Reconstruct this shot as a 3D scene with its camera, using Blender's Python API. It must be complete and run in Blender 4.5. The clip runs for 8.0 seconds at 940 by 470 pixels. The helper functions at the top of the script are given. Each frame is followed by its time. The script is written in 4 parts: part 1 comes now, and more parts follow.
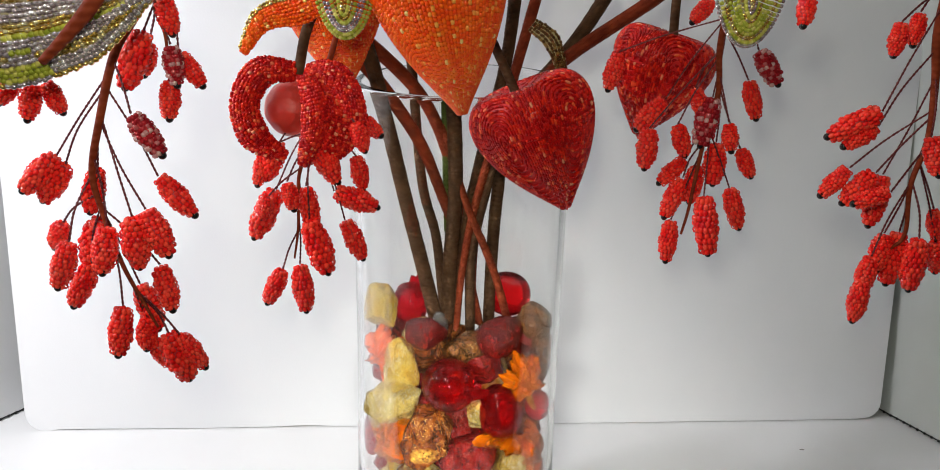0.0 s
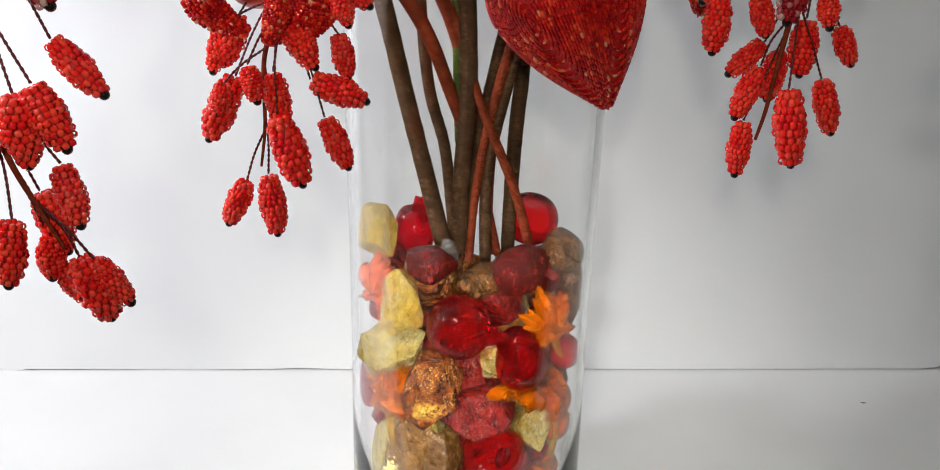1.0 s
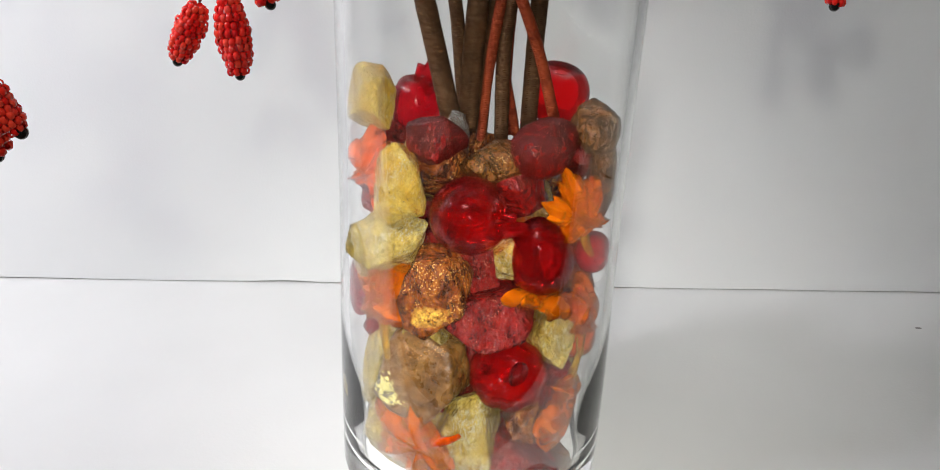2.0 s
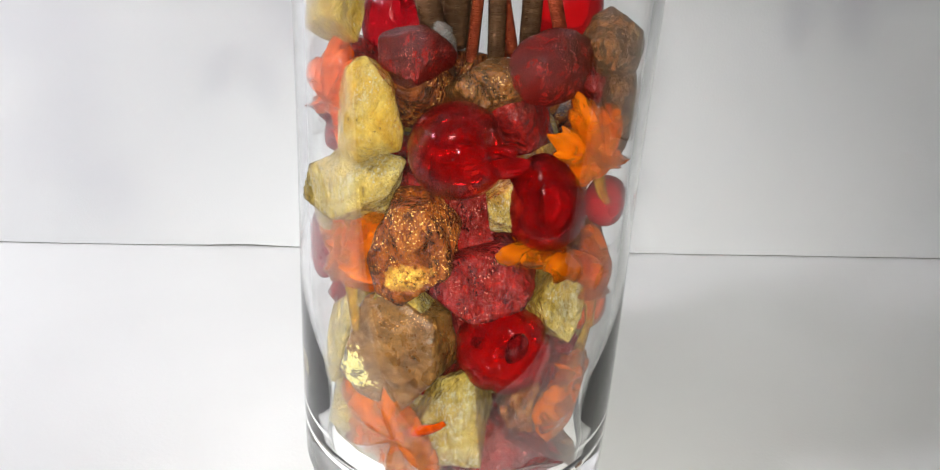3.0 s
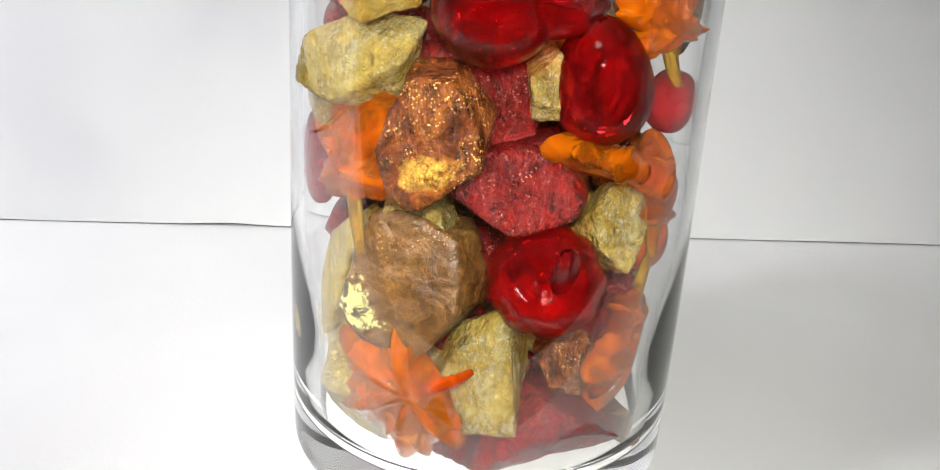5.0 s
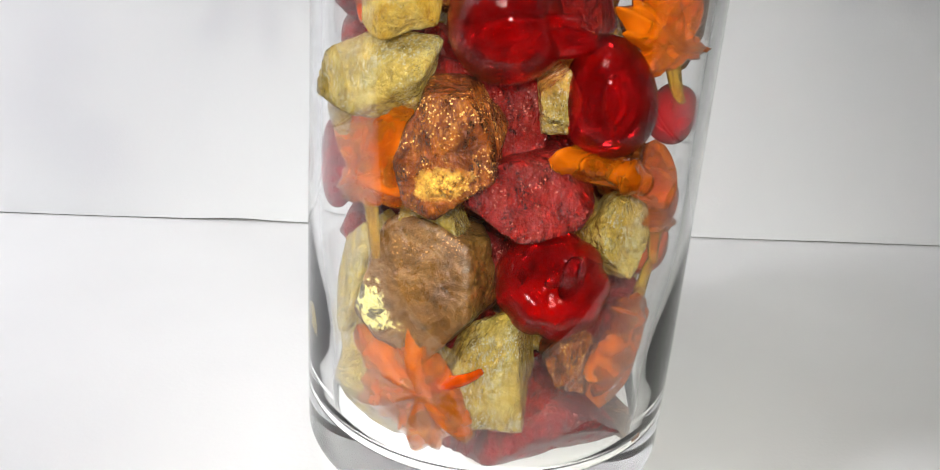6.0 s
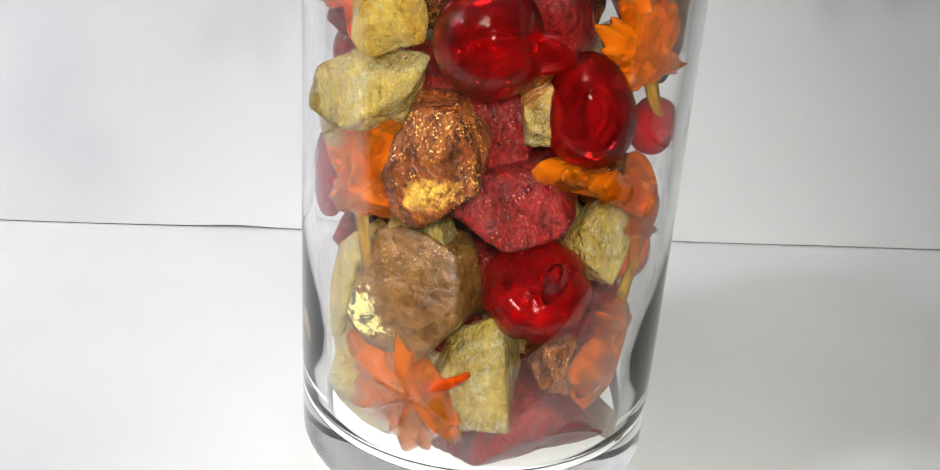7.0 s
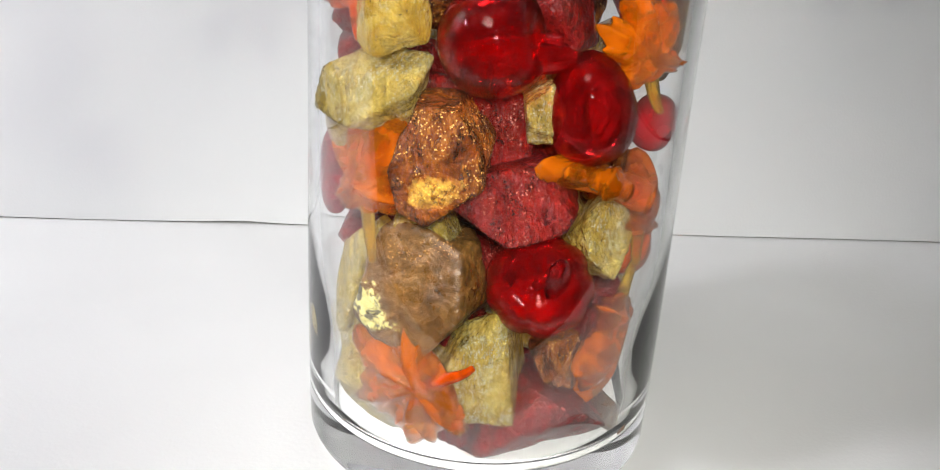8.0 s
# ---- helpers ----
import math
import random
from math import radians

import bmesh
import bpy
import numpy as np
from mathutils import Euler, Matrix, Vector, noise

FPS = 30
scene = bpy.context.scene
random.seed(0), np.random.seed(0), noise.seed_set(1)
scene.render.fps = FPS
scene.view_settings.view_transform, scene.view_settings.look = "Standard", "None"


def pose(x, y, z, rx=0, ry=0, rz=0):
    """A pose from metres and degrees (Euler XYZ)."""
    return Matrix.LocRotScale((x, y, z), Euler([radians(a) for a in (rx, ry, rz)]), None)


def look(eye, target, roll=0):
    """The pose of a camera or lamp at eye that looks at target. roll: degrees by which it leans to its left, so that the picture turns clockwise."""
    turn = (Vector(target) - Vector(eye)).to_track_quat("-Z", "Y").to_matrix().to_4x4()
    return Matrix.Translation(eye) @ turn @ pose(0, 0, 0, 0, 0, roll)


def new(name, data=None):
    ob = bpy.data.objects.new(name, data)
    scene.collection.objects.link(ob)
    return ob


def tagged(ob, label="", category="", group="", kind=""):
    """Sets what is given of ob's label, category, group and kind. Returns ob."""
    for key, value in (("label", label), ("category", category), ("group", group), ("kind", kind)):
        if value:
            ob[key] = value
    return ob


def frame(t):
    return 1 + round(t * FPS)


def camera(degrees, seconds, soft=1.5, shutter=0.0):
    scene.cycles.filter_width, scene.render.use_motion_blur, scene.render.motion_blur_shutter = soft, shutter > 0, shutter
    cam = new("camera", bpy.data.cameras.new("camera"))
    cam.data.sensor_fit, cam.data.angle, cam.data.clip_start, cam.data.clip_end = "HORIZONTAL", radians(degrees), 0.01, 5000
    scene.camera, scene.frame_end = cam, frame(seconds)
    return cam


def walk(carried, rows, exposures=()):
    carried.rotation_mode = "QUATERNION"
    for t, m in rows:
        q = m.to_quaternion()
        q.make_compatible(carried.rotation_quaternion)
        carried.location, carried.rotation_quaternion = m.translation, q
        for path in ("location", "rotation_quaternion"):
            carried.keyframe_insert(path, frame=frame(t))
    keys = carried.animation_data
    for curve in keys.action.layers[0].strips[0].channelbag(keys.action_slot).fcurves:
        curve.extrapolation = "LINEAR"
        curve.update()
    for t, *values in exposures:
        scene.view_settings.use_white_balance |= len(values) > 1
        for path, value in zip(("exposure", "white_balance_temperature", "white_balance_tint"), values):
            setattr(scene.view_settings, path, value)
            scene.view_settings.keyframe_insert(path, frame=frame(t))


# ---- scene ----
cam = camera(54.54, 8.0, soft=0.9)
PATH = [
    (0.0, pose(0.0038, -0.4111, 0.3192, 71.22, -0.96, -0.00)),
    (0.5, pose(0.0090, -0.3839, 0.3101, 71.69, -0.39, 0.12)),
    (1.0, pose(0.0062, -0.3426, 0.2848, 67.31, -0.98, 1.36)),
    (1.5, pose(0.0089, -0.3141, 0.2578, 65.20, -1.46, 1.52)),
    (2.0, pose(0.0019, -0.2942, 0.2397, 63.63, -1.81, 1.75)),
    (3.5, pose(-0.0010, -0.2302, 0.1839, 62.32, -2.80, 0.17)),
    (4.0, pose(-0.0017, -0.2227, 0.1606, 63.79, -2.95, 0.26)),
    (4.5, pose(-0.0052, -0.2196, 0.1485, 64.83, -3.51, -0.10)),
    (5.0, pose(-0.0069, -0.2170, 0.1465, 66.79, -2.83, 0.50)),
    (5.2, pose(-0.0071, -0.2172, 0.1470, 67.20, -2.88, 0.86)),
    (6.3, pose(-0.0116, -0.2282, 0.1573, 65.66, -3.58, 0.32)),
    (6.5, pose(-0.0117, -0.2300, 0.1585, 66.47, -3.56, 0.16)),
    (7.0, pose(-0.0082, -0.2315, 0.1593, 66.08, -3.23, 0.30)),
    (7.5, pose(-0.0085, -0.2308, 0.1578, 65.60, -3.12, 0.12)),
    (8.0, pose(-0.0089, -0.2345, 0.1616, 65.62, -2.94, 0.28)),
]
walk(cam, PATH, exposures=[(0.0, 0.14), (0.5, 0.16), (1.0, 0.07), (2.0, -0.05), (3.5, 0.11), (4.5, 0.19), (5.2, 0.13), (6.5, 0.03), (8.0, 0.0)])

# ---- world and lights ----
world = bpy.data.worlds.new("room_air")
scene.world = world
world.use_nodes = True
world.node_tree.nodes["Background"].inputs["Color"].default_value = (0.75, 0.85, 1.0, 1)
world.node_tree.nodes["Background"].inputs["Strength"].default_value = 0.05


def lamp(name, kind, place, target, energy, size, colour=(1, 1, 1)):
    data = bpy.data.lights.new(name, kind)
    data.energy, data.color = energy, colour
    if kind == "AREA":
        data.size = size
    else:
        data.shadow_soft_size = size
    ob = new(name, data)
    ob.matrix_world = look(place, target)
    return ob


# the LED panel under the tent's roof, fill for the unseen room, and the lamp of the phone that films, as it stands at
# the start of its way, with an added copy near the end
lamp("tent_panel_light", "AREA", (-0.42, -0.17, 0.43), (-0.38, 0.12, 0.10), 2.4, 0.08, (0.94, 0.94, 1.0))
# added fill under the room's ceiling, where no lamp is known
lamp("room_fill_light", "AREA", (-0.6, -1.2, 1.60), (-0.3, -0.6, 0.0), 5.0, 0.5, (1.0, 0.99, 0.90))
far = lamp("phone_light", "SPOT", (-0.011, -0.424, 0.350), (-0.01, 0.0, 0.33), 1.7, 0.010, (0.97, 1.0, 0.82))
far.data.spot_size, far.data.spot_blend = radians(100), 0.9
# second copy of the phone's one lamp, added to brighten the stones
near = lamp("phone_fill_near", "SPOT", (-0.010, -0.245, 0.190), (0.015, -0.05, 0.055), 2.35, 0.015, (1.0, 0.99, 0.93))
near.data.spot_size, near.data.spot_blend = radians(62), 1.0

# ---- materials ----
mm = 0.001


def material(name, colour, rough=0.5, metal=0.0, trans=0.0, ior=1.45, coat=0.0, spec=0.5):
    m = bpy.data.materials.new(name)
    m.use_nodes = True
    b = m.node_tree.nodes["Principled BSDF"]
    b.inputs["Base Color"].default_value = (*colour, 1)
    b.inputs["Roughness"].default_value = rough
    b.inputs["Metallic"].default_value = metal
    b.inputs["Transmission Weight"].default_value = trans
    b.inputs["IOR"].default_value = ior
    b.inputs["Coat Weight"].default_value = coat
    b.inputs["Specular IOR Level"].default_value = spec
    return m


def nodes(m):
    t = m.node_tree
    return t.nodes, t.links, t.nodes["Principled BSDF"]


def noise_tex(m, scale, detail=4.0, rough=0.55, coords="Object", distortion=0.0):
    n, l, b = nodes(m)
    c = n.new("ShaderNodeTexCoord")
    t = n.new("ShaderNodeTexNoise")
    t.inputs["Scale"].default_value = scale
    t.inputs["Detail"].default_value = detail
    t.inputs["Roughness"].default_value = rough
    t.inputs["Distortion"].default_value = distortion
    l.new(c.outputs[coords], t.inputs["Vector"])
    return t.outputs["Fac"]


def ramp(m, fac, stops, to=None):
    n, l, b = nodes(m)
    r = n.new("ShaderNodeValToRGB")
    e = r.color_ramp.elements
    while len(e) < len(stops):
        e.new(0.5)
    for el, (p, c) in zip(e, stops):
        el.position, el.color = p, (*c, 1)
    l.new(fac, r.inputs["Fac"])
    if to:
        l.new(r.outputs["Color"], b.inputs[to])
    return r.outputs["Color"]


def bump(m, fac, strength, distance, after=None):
    n, l, b = nodes(m)
    u = n.new("ShaderNodeBump")
    u.inputs["Strength"].default_value, u.inputs["Distance"].default_value = strength, distance
    l.new(fac, u.inputs["Height"])
    if after:
        l.new(after, u.inputs["Normal"])
    l.new(u.outputs["Normal"], b.inputs["Normal"])
    return u.outputs["Normal"]


def mixed(m, fac, a, b_, to=None):
    n, l, b = nodes(m)
    x = n.new("ShaderNodeMix")
    x.data_type = "RGBA"
    l.new(fac, x.inputs["Factor"])
    for v, s in ((a, x.inputs["A"]), (b_, x.inputs["B"])):
        if isinstance(v, tuple):
            s.default_value = (*v, 1)
        else:
            l.new(v, s)
    if to:
        l.new(x.outputs["Result"], b.inputs[to])
    return x.outputs["Result"]


def island(m):
    n, l, b = nodes(m)
    return n.new("ShaderNodeNewGeometry").outputs["Random Per Island"]


def white_sheet(name, lo, hi, rough, grain):
    m = material(name, hi, rough)
    ramp(m, noise_tex(m, 9.0, 3.0), [(0.3, lo), (0.7, hi)], "Base Color")
    a = bump(m, noise_tex(m, grain, 3.0), 0.12, 0.0006)
    bump(m, noise_tex(m, 14.0, 2.0), 0.08, 0.004, a)
    return m


M_FLOOR = white_sheet("white_vinyl_sheet", (0.74, 0.74, 0.735), (0.79, 0.79, 0.785), 0.38, 700)
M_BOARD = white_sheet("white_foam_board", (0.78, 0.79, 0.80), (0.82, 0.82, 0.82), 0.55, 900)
# the tent's white cloth with shade put into its grey
M_TENT_SHADED = white_sheet("shaded_tent_cloth", (0.46, 0.48, 0.45), (0.54, 0.56, 0.53), 0.6, 1200)
M_ROOM = white_sheet("room_paint", (0.20, 0.20, 0.19), (0.26, 0.26, 0.25), 0.8, 60)
M_WOOD = material("table_wood", (0.05, 0.04, 0.03), 0.5)
ramp(M_WOOD, noise_tex(M_WOOD, 12, 6, 0.6, distortion=1.5), [(0.3, (0.035, 0.025, 0.018)), (0.7, (0.075, 0.052, 0.036))], "Base Color")
M_ZIP = material("black_zip_plastic", (0.015, 0.015, 0.015), 0.35)
M_DIRT = material("grey_speck", (0.25, 0.24, 0.23), 0.9)

M_GLASS = material("clear_glass", (0.985, 0.990, 0.985), 0.0, trans=1.0, ior=1.47)


def bead_stuff(name, stops, rough=0.14, trans=0.0, metal=0.0, coat=0.15):
    m = material(name, stops[0][1], rough, metal, trans, 1.5, coat, 0.35)
    nodes(m)[2].inputs["Coat Roughness"].default_value = 0.04
    ramp(m, island(m), stops, "Base Color")
    return m


M_BERRY = bead_stuff("red_seed_beads", [(0.0, (0.85, 0.010, 0.010)), (0.45, (0.98, 0.026, 0.016)), (0.85, (1.0, 0.070, 0.035)), (1.0, (0.70, 0.006, 0.010))], 0.10, 0.05, 0.0, 0.4)
M_PINK = bead_stuff("dark_red_lustre_beads", [(0.0, (0.35, 0.01, 0.02)), (0.6, (0.55, 0.02, 0.03)), (0.8, (0.75, 0.35, 0.35)), (1.0, (0.8, 0.5, 0.45))], 0.12, 0.1, 0.3)
M_CORE = material("dark_red_core", (0.50, 0.008, 0.01), 0.4)
M_TIP = material("black_bead", (0.012, 0.010, 0.010), 0.12, coat=0.5)
# the palest few beads of both husks are glints put into the colour
M_HUSKR = bead_stuff("ruby_bugle_beads", [(0.0, (0.36, 0.002, 0.004)), (0.5, (0.66, 0.007, 0.006)), (0.88, (0.90, 0.030, 0.009)), (0.97, (1.0, 0.15, 0.05)), (1.0, (1.0, 0.40, 0.22))], 0.12, 0.0, 0.25, 0.4)
M_HUSKO = bead_stuff("orange_bugle_beads", [(0.0, (0.95, 0.065, 0.004)), (0.5, (1.0, 0.115, 0.005)), (0.92, (1.0, 0.18, 0.010)), (0.98, (1.0, 0.45, 0.07)), (1.0, (1.0, 0.7, 0.2))], 0.12, 0.0, 0.25, 0.5)
M_LINR = material("ruby_lining", (0.62, 0.010, 0.010), 0.4)
M_LINO = material("orange_lining", (0.90, 0.09, 0.008), 0.4)
M_LINL = material("dull_gold_lining", (0.38, 0.32, 0.16), 0.5)
M_GOLD = bead_stuff("gold_beads", [(0.0, (0.62, 0.38, 0.06)), (0.6, (0.80, 0.58, 0.14)), (1.0, (1.0, 0.90, 0.50))], 0.10, 0.0, 0.85)
M_LILAC = bead_stuff("silver_lilac_beads", [(0.0, (0.45, 0.36, 0.38)), (0.6, (0.62, 0.52, 0.54)), (1.0, (0.98, 0.92, 0.92))], 0.10, 0.0, 0.75)
M_GREEN = bead_stuff("yellow_green_beads", [(0.0, (0.30, 0.34, 0.03)), (0.6, (0.50, 0.50, 0.06)), (1.0, (0.70, 0.62, 0.15))], 0.16, 0.2, 0.2)
M_DGOLD = bead_stuff("bronze_beads", [(0.0, (0.10, 0.05, 0.02)), (0.7, (0.22, 0.11, 0.03)), (1.0, (0.75, 0.5, 0.15))], 0.16, 0.0, 0.7)


def thread(name, a, b_, pitch=2600):
    m = material(name, a, 0.7, spec=0.15)
    ramp(m, noise_tex(m, 160, 4), [(0.3, a), (0.7, b_)], "Base Color")
    n, l, b = nodes(m)
    c, w = n.new("ShaderNodeTexCoord"), n.new("ShaderNodeTexWave")
    w.bands_direction = "Z"
    w.inputs["Scale"].default_value, w.inputs["Distortion"].default_value = pitch / 20, 1.5
    l.new(c.outputs["Object"], w.inputs["Vector"])
    bump(m, w.outputs["Fac"], 0.6, 0.0004)
    return m


M_STEMD = thread("dark_brown_wrapped_thread", (0.040, 0.017, 0.007), (0.095, 0.044, 0.019))
M_STEMR = thread("red_brown_wrapped_thread", (0.13, 0.016, 0.005), (0.25, 0.040, 0.012))
M_STEMG = thread("olive_wrapped_thread", (0.05, 0.07, 0.012), (0.09, 0.12, 0.02))
M_WIRE = material("dark_red_wire", (0.13, 0.018, 0.018), 0.35, 0.5)
M_GLUE = material("clear_glue", (0.9, 0.9, 0.9), 0.05, trans=0.85, ior=1.45)


def acrylic(name, colour, second=None, rough=0.0, sheer=0.4, milk=0.0, ripple=0.10):
    """Cast clear plastic: coloured through with swirls of a second tint, under a glossy skin that is faintly uneven.
    sheer: the share of light that passes unbent; milk: the share that cloudy swirls scatter."""
    m = bpy.data.materials.new(name)
    m.use_nodes = True
    n, l = m.node_tree.nodes, m.node_tree.links
    n.remove(n["Principled BSDF"])
    c = n.new("ShaderNodeTexCoord")

    def field(size, detail, distortion=0.0):
        t = n.new("ShaderNodeTexNoise")
        t.inputs["Scale"].default_value, t.inputs["Detail"].default_value, t.inputs["Distortion"].default_value = size, detail, distortion
        l.new(c.outputs["Object"], t.inputs["Vector"])
        return t.outputs["Fac"]

    def stops(fac, p0, a, p1, b):
        r = n.new("ShaderNodeValToRGB")
        for e, p, v in zip(r.color_ramp.elements, (p0, p1), (a, b)):
            e.position, e.color = p, (*v, 1)
        l.new(fac, r.inputs["Fac"])
        return r.outputs["Color"]

    def mix(fac, a, b):
        x = n.new("ShaderNodeMixShader")
        if isinstance(fac, float):
            x.inputs["Fac"].default_value = fac
        else:
            l.new(fac, x.inputs["Fac"])
        l.new(a.outputs[0], x.inputs[1])
        l.new(b.outputs[0], x.inputs[2])
        return x

    normal = None
    for size, strength, depth in ((110, 0.22, 0.0016), (420, ripple, 0.0006)):
        u = n.new("ShaderNodeBump")
        u.inputs["Strength"].default_value, u.inputs["Distance"].default_value = strength, depth
        l.new(field(size, 2), u.inputs["Height"])
        if normal:
            l.new(normal, u.inputs["Normal"])
        normal = u.outputs["Normal"]
    tint = stops(field(95, 3, 1.2), 0.40, tuple(math.sqrt(v) for v in colour), 0.60, tuple(math.sqrt(v) for v in second or colour))
    bent, clear, gloss, fresnel = (n.new("ShaderNode" + k) for k in ("BsdfRefraction", "BsdfTransparent", "BsdfGlossy", "Fresnel"))
    bent.inputs["IOR"].default_value, bent.inputs["Roughness"].default_value = 1.49, rough
    gloss.inputs["Roughness"].default_value = max(0.02, rough)
    fresnel.inputs["IOR"].default_value = 1.49
    for node in (bent, clear):
        l.new(tint, node.inputs["Color"])
    for node in (bent, gloss, fresnel):
        l.new(normal, node.inputs["Normal"])
    body = mix(sheer, bent, clear)
    if milk:
        front, back = n.new("ShaderNodeBsdfDiffuse"), n.new("ShaderNodeBsdfTranslucent")
        for node in (front, back):
            node.inputs["Color"].default_value = (*colour, 1)
            l.new(normal, node.inputs["Normal"])
        cloud = stops(field(130, 4, 0.8), 0.35, (milk * 0.4,) * 3, 0.65, (min(1, milk * 1.6),) * 3)
        body = mix(cloud, body, mix(0.5, front, back))
    l.new(mix(fresnel.outputs[0], body, gloss).outputs[0], n["Material Output"].inputs["Surface"])
    return m


M_RED = acrylic("clear_red_acrylic", (1.0, 0.016, 0.022), (0.95, 0.005, 0.008), 0.0, 0.55, 0.06)
M_RUBY = acrylic("dark_ruby_acrylic", (0.75, 0.010, 0.024), (0.58, 0.005, 0.014), 0.05, 0.35, 0.25)
M_ORANGE = acrylic("clear_orange_acrylic", (1.0, 0.235, 0.003), (1.0, 0.40, 0.008), 0.0, 0.55, 0.32, 0.25)
M_FLAME = acrylic("plain_orange_acrylic", (1.0, 0.13, 0.002), (1.0, 0.20, 0.004), 0.0, 0.40, 0.40)
M_AMBER = acrylic("clear_amber_acrylic", (1.0, 0.64, 0.05), None, 0.0, 0.50, 0.15)
M_PEACH = acrylic("milky_orange_acrylic", (1.0, 0.19, 0.03), (1.0, 0.32, 0.08), 0.05, 0.40, 0.50, 0.2)
M_PEACHRED = acrylic("milky_red_glass", (0.75, 0.070, 0.045), (0.60, 0.030, 0.020), 0.45, 0.2, 0.75, 0.5)


def rock(name, stops, scale, rough, trans=0.0, relief=0.5, fleck=None, amount=0.55, sparkle=0.5, spot=None, streak=1.0, glint=(0.8, 0.6, 0.4), mottle=(0.6, 1.3)):
    """Broken glassy stone: cloudy colour, drawn-out streaks, patches of bright flaky crystal between smooth faces, and at times a spot of another mineral."""
    m = material(name, stops[0][1], rough, trans=trans, ior=1.5, coat=sparkle, spec=0.5)
    n, l, b = nodes(m)
    c = n.new("ShaderNodeTexCoord")

    def field(size, detail, roughness, distortion=0.0, stretch=(1, 1, 1), turn=0.6):
        place, t = n.new("ShaderNodeMapping"), n.new("ShaderNodeTexNoise")
        place.inputs["Scale"].default_value = stretch
        place.inputs["Rotation"].default_value = (0.3, turn, 0.2)
        for key, value in (("Scale", size), ("Detail", detail), ("Roughness", roughness), ("Distortion", distortion)):
            t.inputs[key].default_value = value
        l.new(c.outputs["Object"], place.inputs["Vector"])
        l.new(place.outputs[0], t.inputs["Vector"])
        return t.outputs["Fac"]

    def grey(fac, p0, v0, p1, v1):
        return ramp(m, fac, [(p0, (v0,) * 3), (p1, (v1,) * 3)])

    def times(a, b_, blend="MULTIPLY"):
        x = n.new("ShaderNodeMix")
        x.data_type, x.blend_type = "RGBA", blend
        x.inputs["Factor"].default_value = 1.0
        l.new(a, x.inputs["A"])
        l.new(b_, x.inputs["B"])
        return x.outputs["Result"]

    patches = grey(field(scale * 1.3, 3, 0.5, 0.4), 0.60 - 0.3 * amount, 0.0, 0.74 - 0.3 * amount, 1.0)
    colour = ramp(m, field(scale, 8, 0.62, 1.0), stops)
    colour = times(colour, grey(field(420, 6, 0.7, 0.25, (1, 1, 1 / (1 + streak))), 0.36, mottle[0], 0.62, mottle[1]))
    # dark pits and hairline cracks
    colour = times(colour, grey(field(300, 4, 0.72, 0.5), 0.30, 0.30, 0.38, 1.0))
    flakes = grey(field(1000, 5, 0.75, 0.4, (1, 1, 1 / (1 + streak))), 0.50, 0.0, 0.60, 0.8)
    if fleck:
        colour = mixed(m, times(flakes, patches), colour, fleck)
    if spot:
        centre, radius, stretch, tint, dark, shine = spot
        place, gap = n.new("ShaderNodeVectorMath"), n.new("ShaderNodeVectorMath")
        place.operation, gap.operation = "SUBTRACT", "LENGTH"
        l.new(c.outputs["Object"], place.inputs[0])
        place.inputs[1].default_value = centre
        form = n.new("ShaderNodeMapping")
        form.vector_type = "TEXTURE"
        form.inputs["Rotation"].default_value = (0, radians(stretch[0]), 0)
        form.inputs["Scale"].default_value = (stretch[1], 2.0, stretch[2])
        l.new(place.outputs[0], form.inputs["Vector"])
        l.new(form.outputs[0], gap.inputs[0])
        edge = n.new("ShaderNodeMath")
        edge.operation = "MULTIPLY_ADD"
        l.new(field(260, 5, 0.65), edge.inputs[0])
        edge.inputs[1].default_value, edge.inputs[2].default_value = radius * 2.6, -radius * 1.3
        far = n.new("ShaderNodeMath")
        l.new(gap.outputs["Value"], far.inputs[0])
        l.new(edge.outputs[0], far.inputs[1])
        level = n.new("ShaderNodeMapRange")
        level.inputs["From Min"].default_value, level.inputs["From Max"].default_value = radius * 0.85, radius * (1.6 if shine else 1.0)
        level.inputs["To Min"].default_value, level.inputs["To Max"].default_value = 1.0, 0.0
        l.new(far.outputs[0], level.inputs["Value"])
        two = ramp(m, field(300, 4, 0.6, 1.0), [(0.40, dark), (0.47, tint)])
        colour = mixed(m, level.outputs[0], colour, two)
        if shine:
            half = n.new("ShaderNodeMath")
            half.operation, half.inputs[1].default_value = "MULTIPLY", 0.75
            l.new(times(level.outputs[0], grey(field(900, 3, 0.6), 0.35, 0.3, 0.55, 1.0)), half.inputs[0])
            l.new(half.outputs[0], b.inputs["Metallic"])
    # glints painted into the colour as pale specks in the flaky patches; the same cells are tiny mirror faces, each
    # turned its own way
    glint_cells, tone = n.new("ShaderNodeTexVoronoi"), n.new("ShaderNodeSeparateColor")
    glint_cells.inputs["Scale"].default_value = 3000
    l.new(c.outputs["Object"], glint_cells.inputs["Vector"])
    l.new(glint_cells.outputs["Color"], tone.inputs["Color"])
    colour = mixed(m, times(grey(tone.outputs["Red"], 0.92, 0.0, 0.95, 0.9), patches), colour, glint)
    l.new(colour, b.inputs["Base Color"])
    # large dents, then chipped ripples, then grain
    one = bump(m, field(170, 4, 0.55, 0.6), relief, 0.0045)
    two = bump(m, field(480, 5, 0.65, 0.3, (1, 1, 1 / (1 + streak))), relief * 0.9, 0.0016, one)
    bump(m, times(flakes, patches), relief * 0.8, 0.0005, two)
